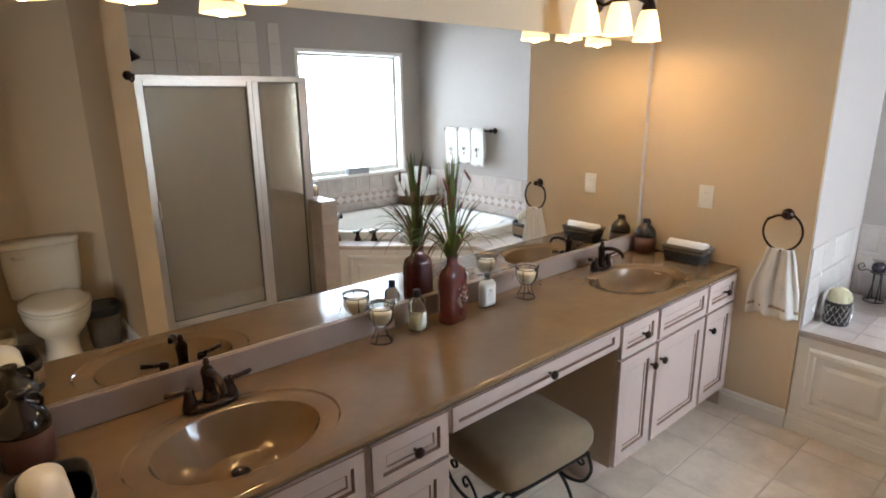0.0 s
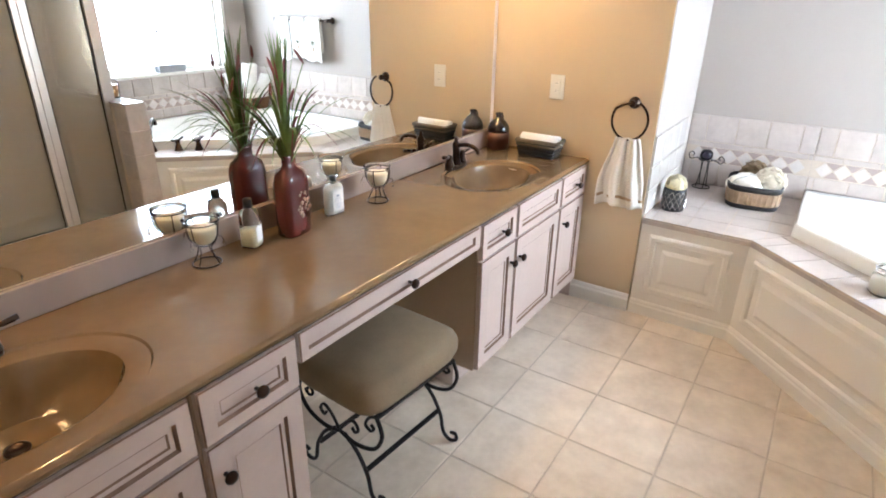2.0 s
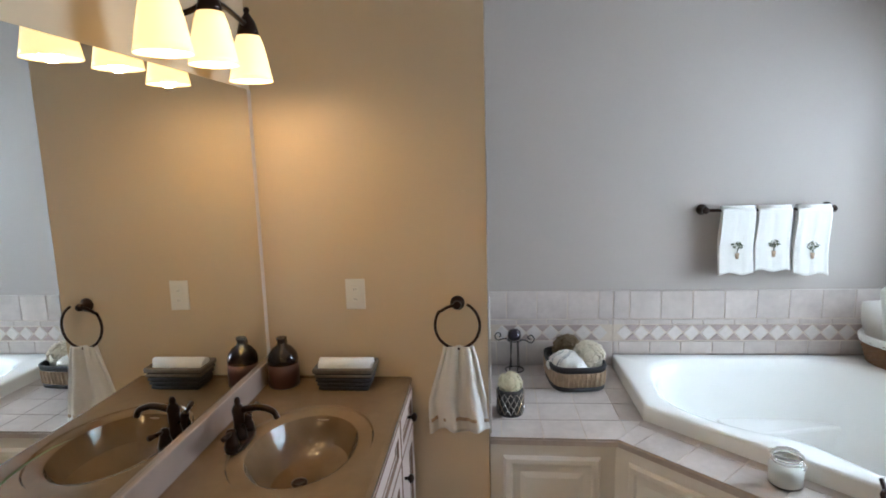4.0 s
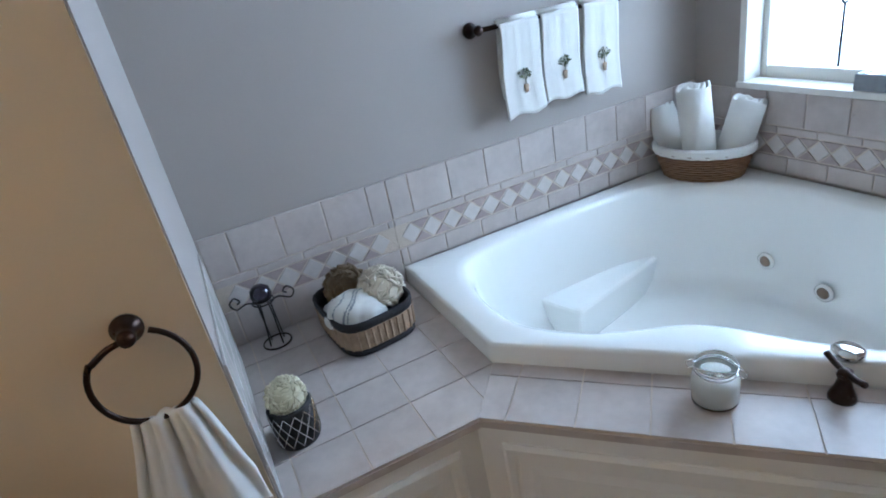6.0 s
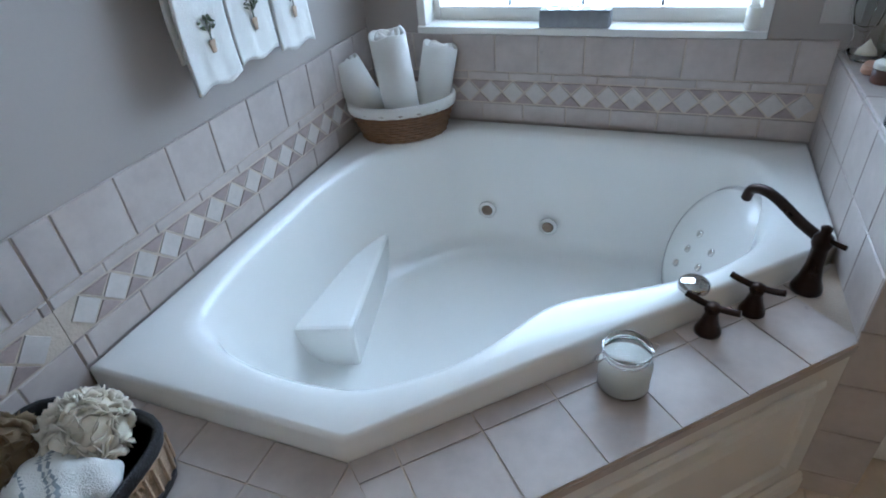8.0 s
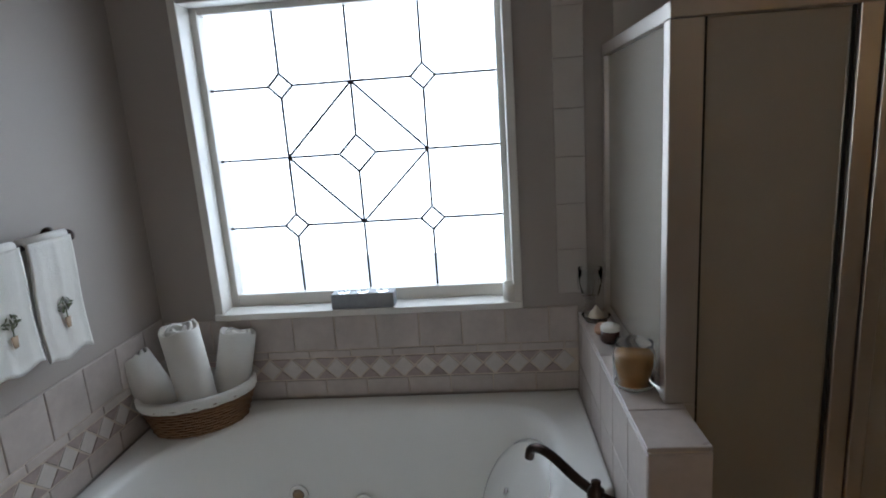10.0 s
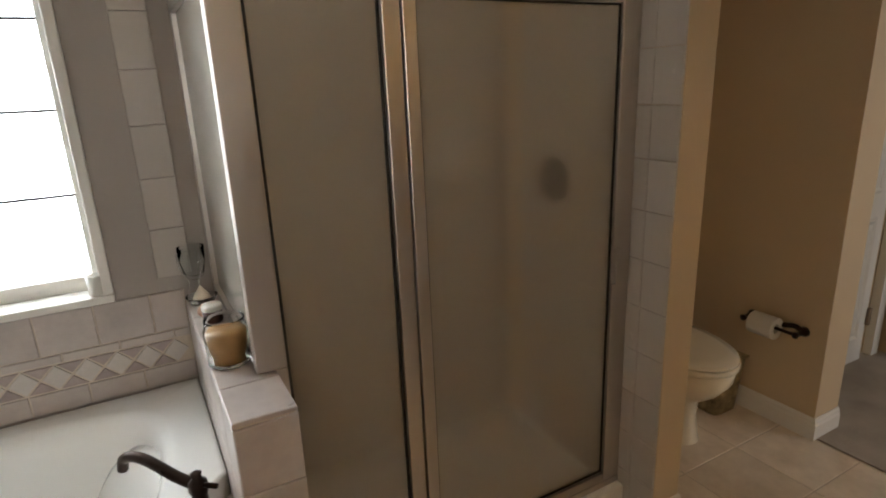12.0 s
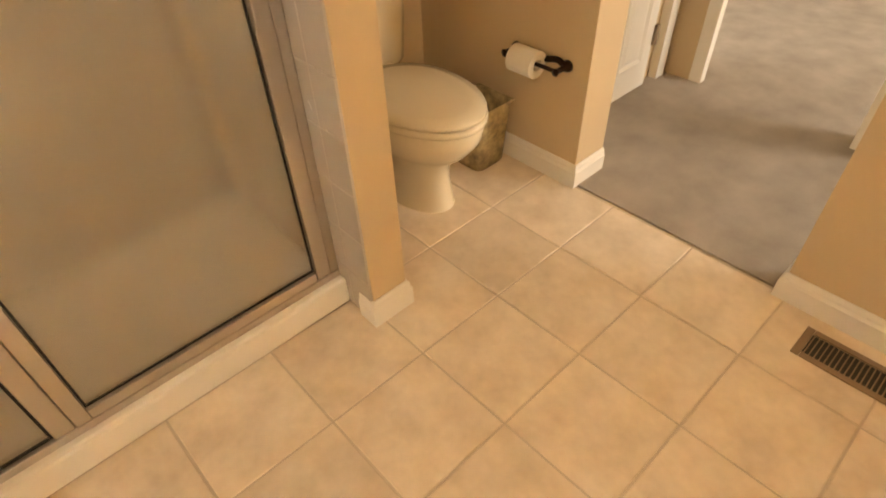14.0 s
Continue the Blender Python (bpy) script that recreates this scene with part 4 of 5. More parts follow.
def tray_basket(m, lx, ly, h, taper, body, rim_m, label, name="tray_basket"):
    """An open woven basket, wider at the top, with a rolled rim and raised weave bands."""
    t = thing(name, label, "basket", m)
    bm = bmesh.new()
    sec = lambda f, z, o=0.0: [((lx / 2 * f - o) * sx, (ly / 2 * f - o) * sy, z) for sx, sy in ((-1, -1), (1, -1), (1, 1), (-1, 1))]
    ring_loft(bm, [sec(taper, 0), sec(1, h), sec(1, h, 0.008), sec(taper, 0.008, 0.008)], [0] * 4)
    part("wall", bm, body, t, bevel=0.006)
    nb = 5
    for k in range(nb):
        f = taper + (1 - taper) * (k + 0.7) / nb
        p = sec(f, h * (k + 0.6) / nb)
        part("weave_band", tube(p, 0.006, 6, closed=True), body if k < 3 else rim_m, t, smooth=True)
    part("rim", tube(sec(1.0, h, 0.002), 0.008, 8, closed=True), rim_m, t, smooth=True)
    return t


tray_basket(pose(-0.092, -0.325, TOP, 0, 0, 90), 0.215, 0.115, 0.08, 0.80, BLACKCLOTH, GREYWEAVE, "dark woven tray basket with a grey band")
rolled_towel(pose(-0.088, -0.228, TOP + 0.075, 90, 0, 0), 0.195, 0.030, "white towel rolled in the tray basket")


def round_basket(m, lx, ly, h, label):
    t = thing("banded_basket", label, "basket", m, "banded baskets")
    pw = 4.0
    part("lower_band", lathe([(0.45, 0), (0.475, 0.004), (0.482, 0.024), (0.0, 0.024)], 40, sx=lx, sy=ly, power=pw), BLACKCLOTH, t, "black lower band", smooth=True)
    part("straw_wall", lathe([(0.478, 0.0245), (0.49, h - 0.03), (0.46, h - 0.03), (0.45, 0.03), (0.0, 0.028)], 40, sx=lx, sy=ly, power=pw), STRAW, t, "split straw wall", smooth=True)
    part("rim", lathe([(0.488, h - 0.0295), (0.50, h - 0.02), (0.502, h - 0.004), (0.485, h), (0.465, h - 0.004), (0.462, h - 0.0295)], 40, sx=lx, sy=ly, power=pw), BLACKCLOTH, t, "black cloth rim", smooth=True)
    for i in range(40):
        a = 2 * math.pi * i / 40
        c, s_ = math.cos(a), math.sin(a)
        k = (abs(c) ** pw + abs(s_) ** pw) ** (-1 / pw)
        p0 = Vector((0.480 * k * c * lx, 0.480 * k * s_ * ly, 0.026))
        p1 = Vector((0.491 * k * c * lx, 0.491 * k * s_ * ly, h - 0.031))
        part("slat", tube([p0, p1], 0.0042, 5), STRAW, t)
    return t


round_basket(pose(-2.835, -0.40, TOP, 0, 0, 85), 0.20, 0.15, 0.095, "small black banded straw basket on the countertop")
rolled_towel(pose(-2.84, -0.325, TOP + 0.07, 90, 0, 0), 0.15, 0.042, "white towel rolled in the small basket")

# ---- stool ----
def stool():
    t = thing("vanity_stool", "wrought iron scroll stool with an olive suede cushion", "stool", pose(-1.50, -0.44, 0, 0, 0, -4))
    bm = lathe([(0.40, 0.355), (0.47, 0.362), (0.495, 0.385), (0.497, 0.42), (0.48, 0.446), (0.42, 0.460), (0.22, 0.470), (0.0, 0.472)], 48, sx=0.47, sy=0.37, power=7)
    part("cushion", bm, SEAT, t, "olive suede cushion", smooth=True)
    for s in (-1, 1):
        x = s * 0.185
        side = lambda pts, r=0.0065, nm="scroll": part(nm, tube(smooth_line(pts, 6), r, 8), IRON, t, smooth=True)
        for q in (-1, 1):
            side([(x, q * 0.165, 0.352), (x, q * 0.185, 0.29), (x, q * 0.150, 0.225), (x, q * 0.07, 0.20), (x, 0.0, 0.215)], nm="arm_scroll")
            side([(x, q * 0.165, 0.352), (x, q * 0.135, 0.335), (x, q * 0.118, 0.302), (x, q * 0.138, 0.288), (x, q * 0.152, 0.302), (x, q * 0.140, 0.312)], 0.005)
            side([(x, q * 0.02, 0.215), (x, q * 0.075, 0.17), (x, q * 0.115, 0.10), (x, q * 0.130, 0.03), (x, q * 0.160, 0.0085), (x, q * 0.188, 0.022), (x, q * 0.184, 0.046), (x, q * 0.164, 0.042)], nm="leg")
            side([(x, 0.0, 0.215), (x, q * 0.03, 0.26), (x, q * 0.065, 0.285), (x, q * 0.085, 0.262), (x, q * 0.070, 0.245), (x, q * 0.058, 0.258)], 0.005)
    for y in (-0.105, 0.105):
        part("stretcher", box(-0.185, 0.185, y - 0.008, y + 0.008, 0.105, 0.112), IRON, t)
    for y in (-0.165, 0.165):
        part("seat_rail", box(-0.19, 0.19, y - 0.008, y + 0.008, 0.346, 0.354), IRON, t)
    return t


stool()


# ---- wall fixtures ----
def towel_ring(m, label, tow_w, tow_h, phase):
    """Local -y points out of the wall; the ring hangs below the post."""
    t = thing("towel_ring", label, "towel ring", m, "towel rings")
    part("post", lathe([(0.027, 0), (0.027, 0.006), (0.018, 0.012), (0.012, 0.03), (0.016, 0.042), (0.012, 0.052), (0.0, 0.054)], 20), BRONZE, t, smooth=True).matrix_basis = pose(0, 0, 0, 90, 0, 0)
    part("ring", tube([(-0.082 * math.sin(a), -0.045, -0.075 + 0.088 * math.cos(a)) for a in [0.9 + i * (2 * math.pi - 1.35) / 30 for i in range(31)]], 0.0055, 8), BRONZE, t, smooth=True)
    part("arm", tube(smooth_line([(0, -0.045, 0), (-0.03, -0.047, -0.004), (-0.062, -0.046, -0.022)]), 0.006, 8), BRONZE, t, smooth=True)
    c = thing("hand_towel", "white hand towel with tan hem bands hung through the ring", "towel", m @ pose(0, -0.045, -0.155), "ring towels")
    body = solid(part("towel_body", cloth(tow_w, tow_h, 0.017, phase, 0.03, pinch=0.55), TOWEL, c, smooth=True), 0.012)
    for k, z in enumerate((-tow_h + 0.045, -tow_h + 0.030)):
        b = cloth(tow_w * 1.0, tow_h, 0.017, phase, 0.03, pinch=0.55)
        bmesh.ops.delete(b, geom=[v for v in b.verts if not (z - 0.012 < v.co.z < z + 0.012)], context="VERTS")
        if k == 0:
            solid(part("hem_band", b, TAN, c, "tan hem band", smooth=True), 0.0135)
        else:
            b.free()
    return t


towel_ring(pose(-0.001, -0.735, 1.048, 0, 0, -90), "dark bronze towel ring on the end wall", 0.19, 0.33, 0.6)
towel_ring(pose(XW + 0.001, -0.70, 0.915, 0, 0, 90), "dark bronze towel ring on the wall beside the vanity", 0.17, 0.30, 2.0)
sp = thing("outlet_plate", "almond outlet plate on the end wall", "wall outlet", pose(-0.001, -0.352, 1.084, 0, 0, -90))
part("plate", box(-0.037, 0.037, -0.006, 0, -0.058, 0.058), WHITEPL, sp, bevel=0.003)
part("insert", box(-0.017, 0.017, -0.009, -0.0061, -0.034, 0.034), WHITEPL, sp, bevel=0.001)
for z in (-0.019, 0.019):
    part("socket_face", box(-0.010, 0.010, -0.0098, -0.0091, z - 0.008, z + 0.008), TRIM, sp)
    for dx in (-0.004, 0.004):
        part("slot", box(dx - 0.0008, dx + 0.0008, -0.0102, -0.0099, z - 0.003, z + 0.004), BLACKPL, sp)
tb = thing("towel_bar", "dark bronze towel bar on the tub wall", "towel bar", pose(XE - 0.001, -2.165, 1.302, 0, 0, -90))
for x in (-0.287, 0.287):
    part("post", lathe([(0.026, 0), (0.026, 0.006), (0.015, 0.014), (0.012, 0.05), (0.017, 0.062), (0.012, 0.072), (0.0, 0.074)], 20), BRONZE, tb, smooth=True).matrix_basis = pose(x, 0, 0, 90, 0, 0)
part("rod", tube([(-0.287, -0.062, 0), (0.287, -0.062, 0)], 0.008, 12), BRONZE, tb, smooth=True)
for k, (dx, hh) in enumerate(((-0.145, 0.31), (0.02, 0.295), (0.195, 0.315))):
    w = 0.15
    t = thing("embroidered_towel", "white hand towel embroidered with a potted palm, on the bar", "towel", pose(XE - 0.001, -2.165, 1.302, 0, 0, -90) @ pose(dx, -0.074, 0.006), "embroidered towels")
    solid(part("front_drop", cloth(w, hh, 0.0012, k * 1.3, 0.01), TOWEL, t, smooth=True), 0.008)
    bk = solid(part("back_drop", cloth(w * 0.97, hh * 0.8, 0.001, k + 2.0, 0.006), TOWEL, t, smooth=True), 0.006)
    bk.matrix_basis = pose(0, 0.024, 0)
    part("fold", tube([(-w / 2, 0.012, 0.004), (w / 2, 0.012, 0.004)], 0.0125, 10), TOWEL, t, smooth=True)
    em = bmesh.new()
    rnd = random.Random(20 + k)
    for j in range(26):
        a = rnd.random() * 6.28
        r = 0.022 * math.sqrt(rnd.random())
        bmesh.ops.create_icosphere(em, subdivisions=1, radius=0.0045, matrix=Matrix.Translation((r * 1.25 * math.cos(a), -0.0085, -hh * 0.56 + r * 0.8 * math.sin(a))) @ Matrix.Rotation(a, 4, "Y") @ Matrix.Diagonal((1.7, 0.4, 0.5, 1)))
    part("palm_leaves", em, GREEN, t, "dark green stitched leaves", smooth=True)
    part("palm_pot", lathe([(0.007, 0), (0.011, 0.028), (0.0, 0.028)], 12, sy=0.25, at=(0.002, -0.0085, -hh * 0.56 - 0.062)), TAN, t, "tan stitched pot", smooth=True)
    part("palm_trunk", box(0.0005, 0.0035, -0.0095, -0.0075, -hh * 0.56 - 0.034, -hh * 0.56 - 0.012), GREEN, t)
rh = thing("robe_hook", "dark bronze double robe hook on the stub wall", "hook", pose(-2.005, -2.069, 1.725, 0, 0, 180))
part("rose", lathe([(0.027, 0), (0.025, 0.008), (0.012, 0.016), (0.010, 0.03), (0.0, 0.032)], 18), BRONZE, rh, smooth=True).matrix_basis = pose(0, 0, 0, 90, 0, 0)
part("hook_arm", tube(smooth_line([(0, -0.028, 0), (0.0, -0.055, -0.03), (-0.005, -0.085, -0.03), (-0.008, -0.10, 0.005)], 5), 0.006, 8), BRONZE, rh, smooth=True)

# ---- toilet corner ----
def toilet():
    t = thing("toilet", "biscuit coloured two-piece toilet with the lid closed", "toilet", pose(-2.50, YS - 0.01, 0))
    part("tank", lathe([(0.43, 0.375), (0.455, 0.39), (0.485, 0.55), (0.495, 0.70), (0.0, 0.70)], 36, sx=0.43, sy=0.19, at=(0, 0.115, 0), power=6), CERAMIC, t, smooth=True)
    part("tank_lid", lathe([(0.50, 0.701), (0.52, 0.706), (0.52, 0.728), (0.50, 0.738), (0.0, 0.741)], 36, sx=0.43, sy=0.195, at=(0, 0.115, 0), power=6), CERAMIC, t, smooth=True)
    part("flush_lever", tube([(-0.15, 0.215, 0.655), (-0.15, 0.235, 0.655), (-0.09, 0.24, 0.650)], 0.007, 8), CERAMIC, t, smooth=True)

    def egg(f, z, front, back, w):
        out = []
        for i in range(40):
            a = 2 * math.pi * i / 40
            y = math.sin(a)
            out.append((w * math.cos(a) * f, 0.44 + (y * front if y > 0 else y * back) * f, z))
        return out
    bm = bmesh.new()
    ring_loft(bm, [egg(1, 0.0, 0.17, 0.24, 0.105), egg(1, 0.02, 0.165, 0.24, 0.10), egg(1, 0.12, 0.15, 0.23, 0.088), egg(1, 0.19, 0.16, 0.23, 0.098), egg(1, 0.25, 0.24, 0.23, 0.15), egg(1, 0.31, 0.285, 0.23, 0.178), egg(1, 0.365, 0.295, 0.23, 0.184), egg(0.97, 0.37, 0.295, 0.23, 0.184)], [0] * 8)
    part("bowl", bm, CERAMIC, t, smooth=True)
    bm = bmesh.new()
    ring_loft(bm, [egg(1.0, 0.372, 0.30, 0.22, 0.187), egg(1.02, 0.378, 0.30, 0.22, 0.187), egg(1.02, 0.392, 0.30, 0.22, 0.187), egg(0.98, 0.396, 0.30, 0.22, 0.187)], [0] * 4)
    part("seat", bm, CERAMIC, t, smooth=True)
    bm = bmesh.new()
    ring_loft(bm, [egg(0.98, 0.3985, 0.30, 0.22, 0.187), egg(1.01, 0.402, 0.30, 0.22, 0.187), egg(1.0, 0.414, 0.30, 0.22, 0.187), egg(0.8, 0.421, 0.30, 0.22, 0.187), egg(0.3, 0.424, 0.30, 0.22, 0.187)], [0] * 5)
    part("lid", bm, CERAMIC, t, smooth=True)
    for x in (-0.075, 0.075):
        part("hinge", box(x - 0.025, x + 0.025, 0.212, 0.24, 0.385, 0.412), CERAMIC, t, bevel=0.006)
        part("bolt_cap", lathe([(0.014, 0), (0.012, 0.012), (0.0, 0.016)], 14, at=(x * 1.45, 0.40, 0.0)), CERAMIC, t, smooth=True)
    return t


toilet()
wb = thing("patterned_bin", "damask patterned square waste bin beside the toilet", "waste bin", pose(-2.815, -2.46, 0))
part("bin_wall", lathe([(0.075, 0), (0.095, 0.26), (0.088, 0.26), (0.07, 0.01), (0.0, 0.01)], 32, power=6), DAMASK, wb, smooth=True)
part("rim", tube([(0.092 * c, 0.092 * s_, 0.26) for c, s_ in ((-1, -1), (1, -1), (1, 1), (-1, 1))], 0.004, 6, closed=True), DAMASK, wb)
bb = thing("waste_basket", "woven waste basket with a black liner beside the toilet", "waste bin", pose(-2.24, -2.60, 0))
part("basket_wall", lathe([(0.085, 0), (0.11, 0.27), (0.103, 0.27), (0.08, 0.01), (0.0, 0.01)], 30, power=3), GREYWEAVE, bb, smooth=True)
part("liner", lathe([(0.111, 0.22), (0.118, 0.275), (0.108, 0.285), (0.098, 0.262), (0.09, 0.2)], 30, power=3), BLACKPL, bb, "black plastic liner", smooth=True)
tp = thing("paper_holder", "dark bronze scrolled toilet paper holder on the wall", "paper holder", pose(XW2 + 0.001, -2.275, 0.45, 0, 0, 90))
part("back_bar", tube(smooth_line([(-0.125, -0.012, -0.010), (-0.085, -0.014, 0.006), (-0.04, -0.014, 0.016), (0.02, -0.014, 0.004), (0.08, -0.014, 0.016), (0.12, -0.013, -0.004)], 5), 0.011, 10), BRONZE, tp, smooth=True)
for x in (-0.112, 0.112):
    part("post", lathe([(0.022, 0), (0.018, 0.012), (0.010, 0.025), (0.010, 0.06), (0.014, 0.068), (0.0, 0.072)], 16), BRONZE, tp, smooth=True).matrix_basis = pose(x, 0, 0, 90, 0, 0)
part("spindle", tube([(-0.112, -0.06, 0), (0.112, -0.06, 0)], 0.007, 10), BRONZE, tp, smooth=True)
pr = thing("paper_roll", "white toilet paper roll on the holder", "toilet paper", pose(XW2 + 0.061, -2.295, 0.447, 0, 90, 90))
part("paper", lathe([(0.02, -0.052), (0.047, -0.052), (0.047, 0.052), (0.02, 0.052), (0.02, -0.052)], 30), PAPER, pr, smooth=False)
fv = thing("floor_vent", "brown metal floor register in the tiles", "floor vent", pose(-2.792, -1.046, 0.0))
part("vent_frame", box(-0.062, 0.062, -0.134, -0.112, 0.0008, 0.006), VENTMETAL, fv, bevel=0.002)
for x0, x1, y0, y1 in ((-0.062, 0.062, 0.112, 0.134), (-0.062, -0.042, -0.1115, 0.1115), (0.042, 0.062, -0.1115, 0.1115)):
    part("vent_frame", box(x0, x1, y0, y1, 0.0008, 0.006), VENTMETAL, fv, bevel=0.002)
part("duct", box(-0.042, 0.042, -0.1115, 0.1115, 0.0006, 0.0012), BLACKPL, fv, "dark duct opening")
for k in range(17):
    part("slat", box(-0.0415, 0.0415, -0.1075 + k * 0.0131, -0.104 + k * 0.0131, 0.0014, 0.005), VENTMETAL, fv)

# ---- on the tub deck ----
cs = thing("scroll_candle_stand", "black wire scroll stand holding a dark round candle", "candle holder", pose(0.70, -0.975, DECK, 0, 0, 75))
part("base_ring", tube([(0.045 * math.cos(a), 0.045 * math.sin(a), 0.004) for a in [i * math.pi / 14 for i in range(28)]], 0.003, 6, closed=True), IRON, cs, smooth=True)
for q in (-1, 1):
    part("stem", tube([(q * 0.020, 0.02, 0.004), (q * 0.016, 0, 0.10), (q * 0.013, 0, 0.155)], 0.0026, 6), IRON, cs, smooth=True)
    part("stem", tube([(q * 0.020, -0.02, 0.004), (q * 0.020, -0.005, 0.10), (q * 0.020, 0, 0.155)], 0.0026, 6), IRON, cs, smooth=True)
    part("scroll", tube(smooth_line([(q * 0.02, 0, 0.152), (q * 0.05, 0, 0.162), (q * 0.085, 0, 0.150), (q * 0.10, 0, 0.172), (q * 0.082, 0, 0.190), (q * 0.068, 0, 0.176), (q * 0.078, 0, 0.168)], 6), 0.0028, 6), IRON, cs, smooth=True)
part("cup_ring", tube([(0.034 * math.cos(a), 0.034 * math.sin(a), 0.158) for a in [i * math.pi / 12 for i in range(24)]], 0.0028, 6, closed=True), IRON, cs, smooth=True)
part("ball_candle", lathe([(0.012, 0.155), (0.028, 0.164), (0.034, 0.182), (0.030, 0.202), (0.016, 0.213), (0.0, 0.214)], 24), DARKGLASSY, cs, "dark glossy ball", smooth=True)
pc = thing("puff_canister", "black canister with a wire lattice sleeve", "canister", pose(0.215, -0.935, DECK))
part("can", lathe([(0.052, 0), (0.055, 0.006), (0.055, 0.105), (0.050, 0.112), (0.046, 0.110), (0.046, 0.02), (0.0, 0.018)], 30), BLACKPL, pc, smooth=True)
for k in range(14):
    for s in (-1, 1):
        pts = [(0.0572 * math.cos(a), 0.0572 * math.sin(a), 0.012 + 0.09 * i / 8) for i, a in ((i, 2 * math.pi * k / 14 + s * 0.11 * i) for i in range(9))]
        part("lattice_wire", tube(pts, 0.0013, 4), CHROME, pc)
puff("bath_puff", pose(0.215, -0.935, DECK + 0.128), 0.05, YELLOWPUFF, "pale yellow mesh puff in the canister", 3)
BX, BY = 0.575, -1.25
round_basket(pose(BX, BY, DECK, 0, 0, 6), 0.32, 0.26, 0.12, "black banded straw basket of puffs on the tub deck")
puff("bath_puff", pose(BX + 0.075, BY + 0.02, DECK + 0.128), 0.072, SPONGE, "brown mesh bath puff in the basket", 5)
puff("bath_puff", pose(BX - 0.02, BY - 0.065, DECK + 0.122), 0.076, CREAMPUFF, "cream mesh bath puff in the basket", 6)


def crumpled_cloth(m, sx, sy, sz, label, seed):
    """A cloth bunched into a soft lump, with dark woven stripes."""
    rnd_ = random.Random(seed)
    waves = [(Vector((rnd_.gauss(0, 1), rnd_.gauss(0, 1), rnd_.gauss(0, 1))).normalized() * rnd_.uniform(3, 9), rnd_.random() * 6.28) for _ in range(9)]
    bm = bmesh.new()
    bmesh.ops.create_icosphere(bm, subdivisions=5, radius=1.0)
    for v in bm.verts:
        n = v.co.copy()
        fold = sum(abs(math.sin(n.dot(w) + p)) / w.length for w, p in waves)
        v.co = Vector((n.x * sx, n.y * sy, n.z * sz)) * (0.72 + 0.22 * fold)
    for f in bm.faces:
        q = f.calc_center_median()
        u = q.x * 0.85 + q.y * 0.5 + 0.006 * math.sin(q.y * 60)
        f.material_index = 1 if q.z > 0 and any(abs(u - o) < 0.0028 for o in (-0.012, 0.0, 0.035)) else 0
    ob = part("crumpled_cloth", bm, [TOWEL, LABEL], None, smooth=True)
    ob.matrix_world = m
    return tagged(ob, label, "cloth")


crumpled_cloth(pose(BX - 0.055, BY + 0.035, DECK + 0.095, 0, 0, 20), 0.098, 0.088, 0.062, "crumpled cream cloth with dark stripes in the banded basket", 8)
crumpled_cloth(pose(BX + 0.03, BY + 0.05, DECK + 0.075, 0, 0, 70), 0.07, 0.055, 0.05, "crumpled cream cloth with dark stripes in the banded basket", 9)


def clamp_jar(x, y, z):
    t = thing("clamp_jar", "clear clamp-lid jar of white bath salts", "jar", pose(x, y, z, 0, 0, 30))
    part("glass", lathe([(0.044, 0), (0.050, 0.006), (0.051, 0.06), (0.046, 0.078), (0.041, 0.084), (0.041, 0.09), (0.0, 0.09)], 32), CLEAR, t, smooth=True)
    part("bath_salts", lathe([(0.040, 0.004), (0.0465, 0.008), (0.047, 0.055), (0.0, 0.057)], 28), WHITEPL, t, "white bath salts", smooth=True)
    part("lid", lathe([(0.043, 0.0905), (0.045, 0.095), (0.045, 0.104), (0.036, 0.112), (0.0, 0.114)], 30), CLEAR, t, "glass lid", smooth=True)
    part("lid_ring", tube([(0.046 * math.cos(a), 0.046 * math.sin(a), 0.098) for a in [i * math.pi / 14 for i in range(28)]], 0.0018, 6, closed=True), CHROME, t, smooth=True)
    part("neck_ring", tube([(0.0435 * math.cos(a), 0.0435 * math.sin(a), 0.083) for a in [i * math.pi / 14 for i in range(28)]], 0.0018, 6, closed=True), CHROME, t, smooth=True)
    for q in (-1, 1):
        part("clasp", tube(smooth_line([(q * 0.044, 0, 0.083), (q * 0.058, 0, 0.075), (q * 0.062, 0, 0.092), (q * 0.048, 0, 0.100)], 5), 0.0017, 6), CHROME, t, smooth=True)
    return t


clamp_jar(-0.290, -1.795, DECK)

tf = thing("tub_faucet", "dark bronze deck-mounted tub faucet with two lever handles", "faucet", pose(-0.655, -2.205, DECK))
for x, y in ((-0.445, -1.998), (-0.535, -2.09)):
    hd_ = part("handle", lathe([(0.028, 0), (0.027, 0.008), (0.018, 0.03), (0.013, 0.052), (0.017, 0.062), (0.013, 0.074), (0.0, 0.078)], 22), BRONZE, tf, smooth=True)
    hd_.matrix_basis = pose(x + 0.655, y + 2.205, 0)
    part("lever", tube(smooth_line([(-0.050, 0.020, 0.077), (-0.02, 0.008, 0.070), (0.02, -0.008, 0.070), (0.055, -0.02, 0.080)], 4), 0.0075, 10), BRONZE, hd_, smooth=True)
part("spout_column", lathe([(0.034, 0), (0.033, 0.01), (0.024, 0.035), (0.018, 0.07), (0.017, 0.115), (0.022, 0.128), (0.020, 0.145), (0.010, 0.156), (0.012, 0.168), (0.0, 0.175)], 24), BRONZE, tf, smooth=True)
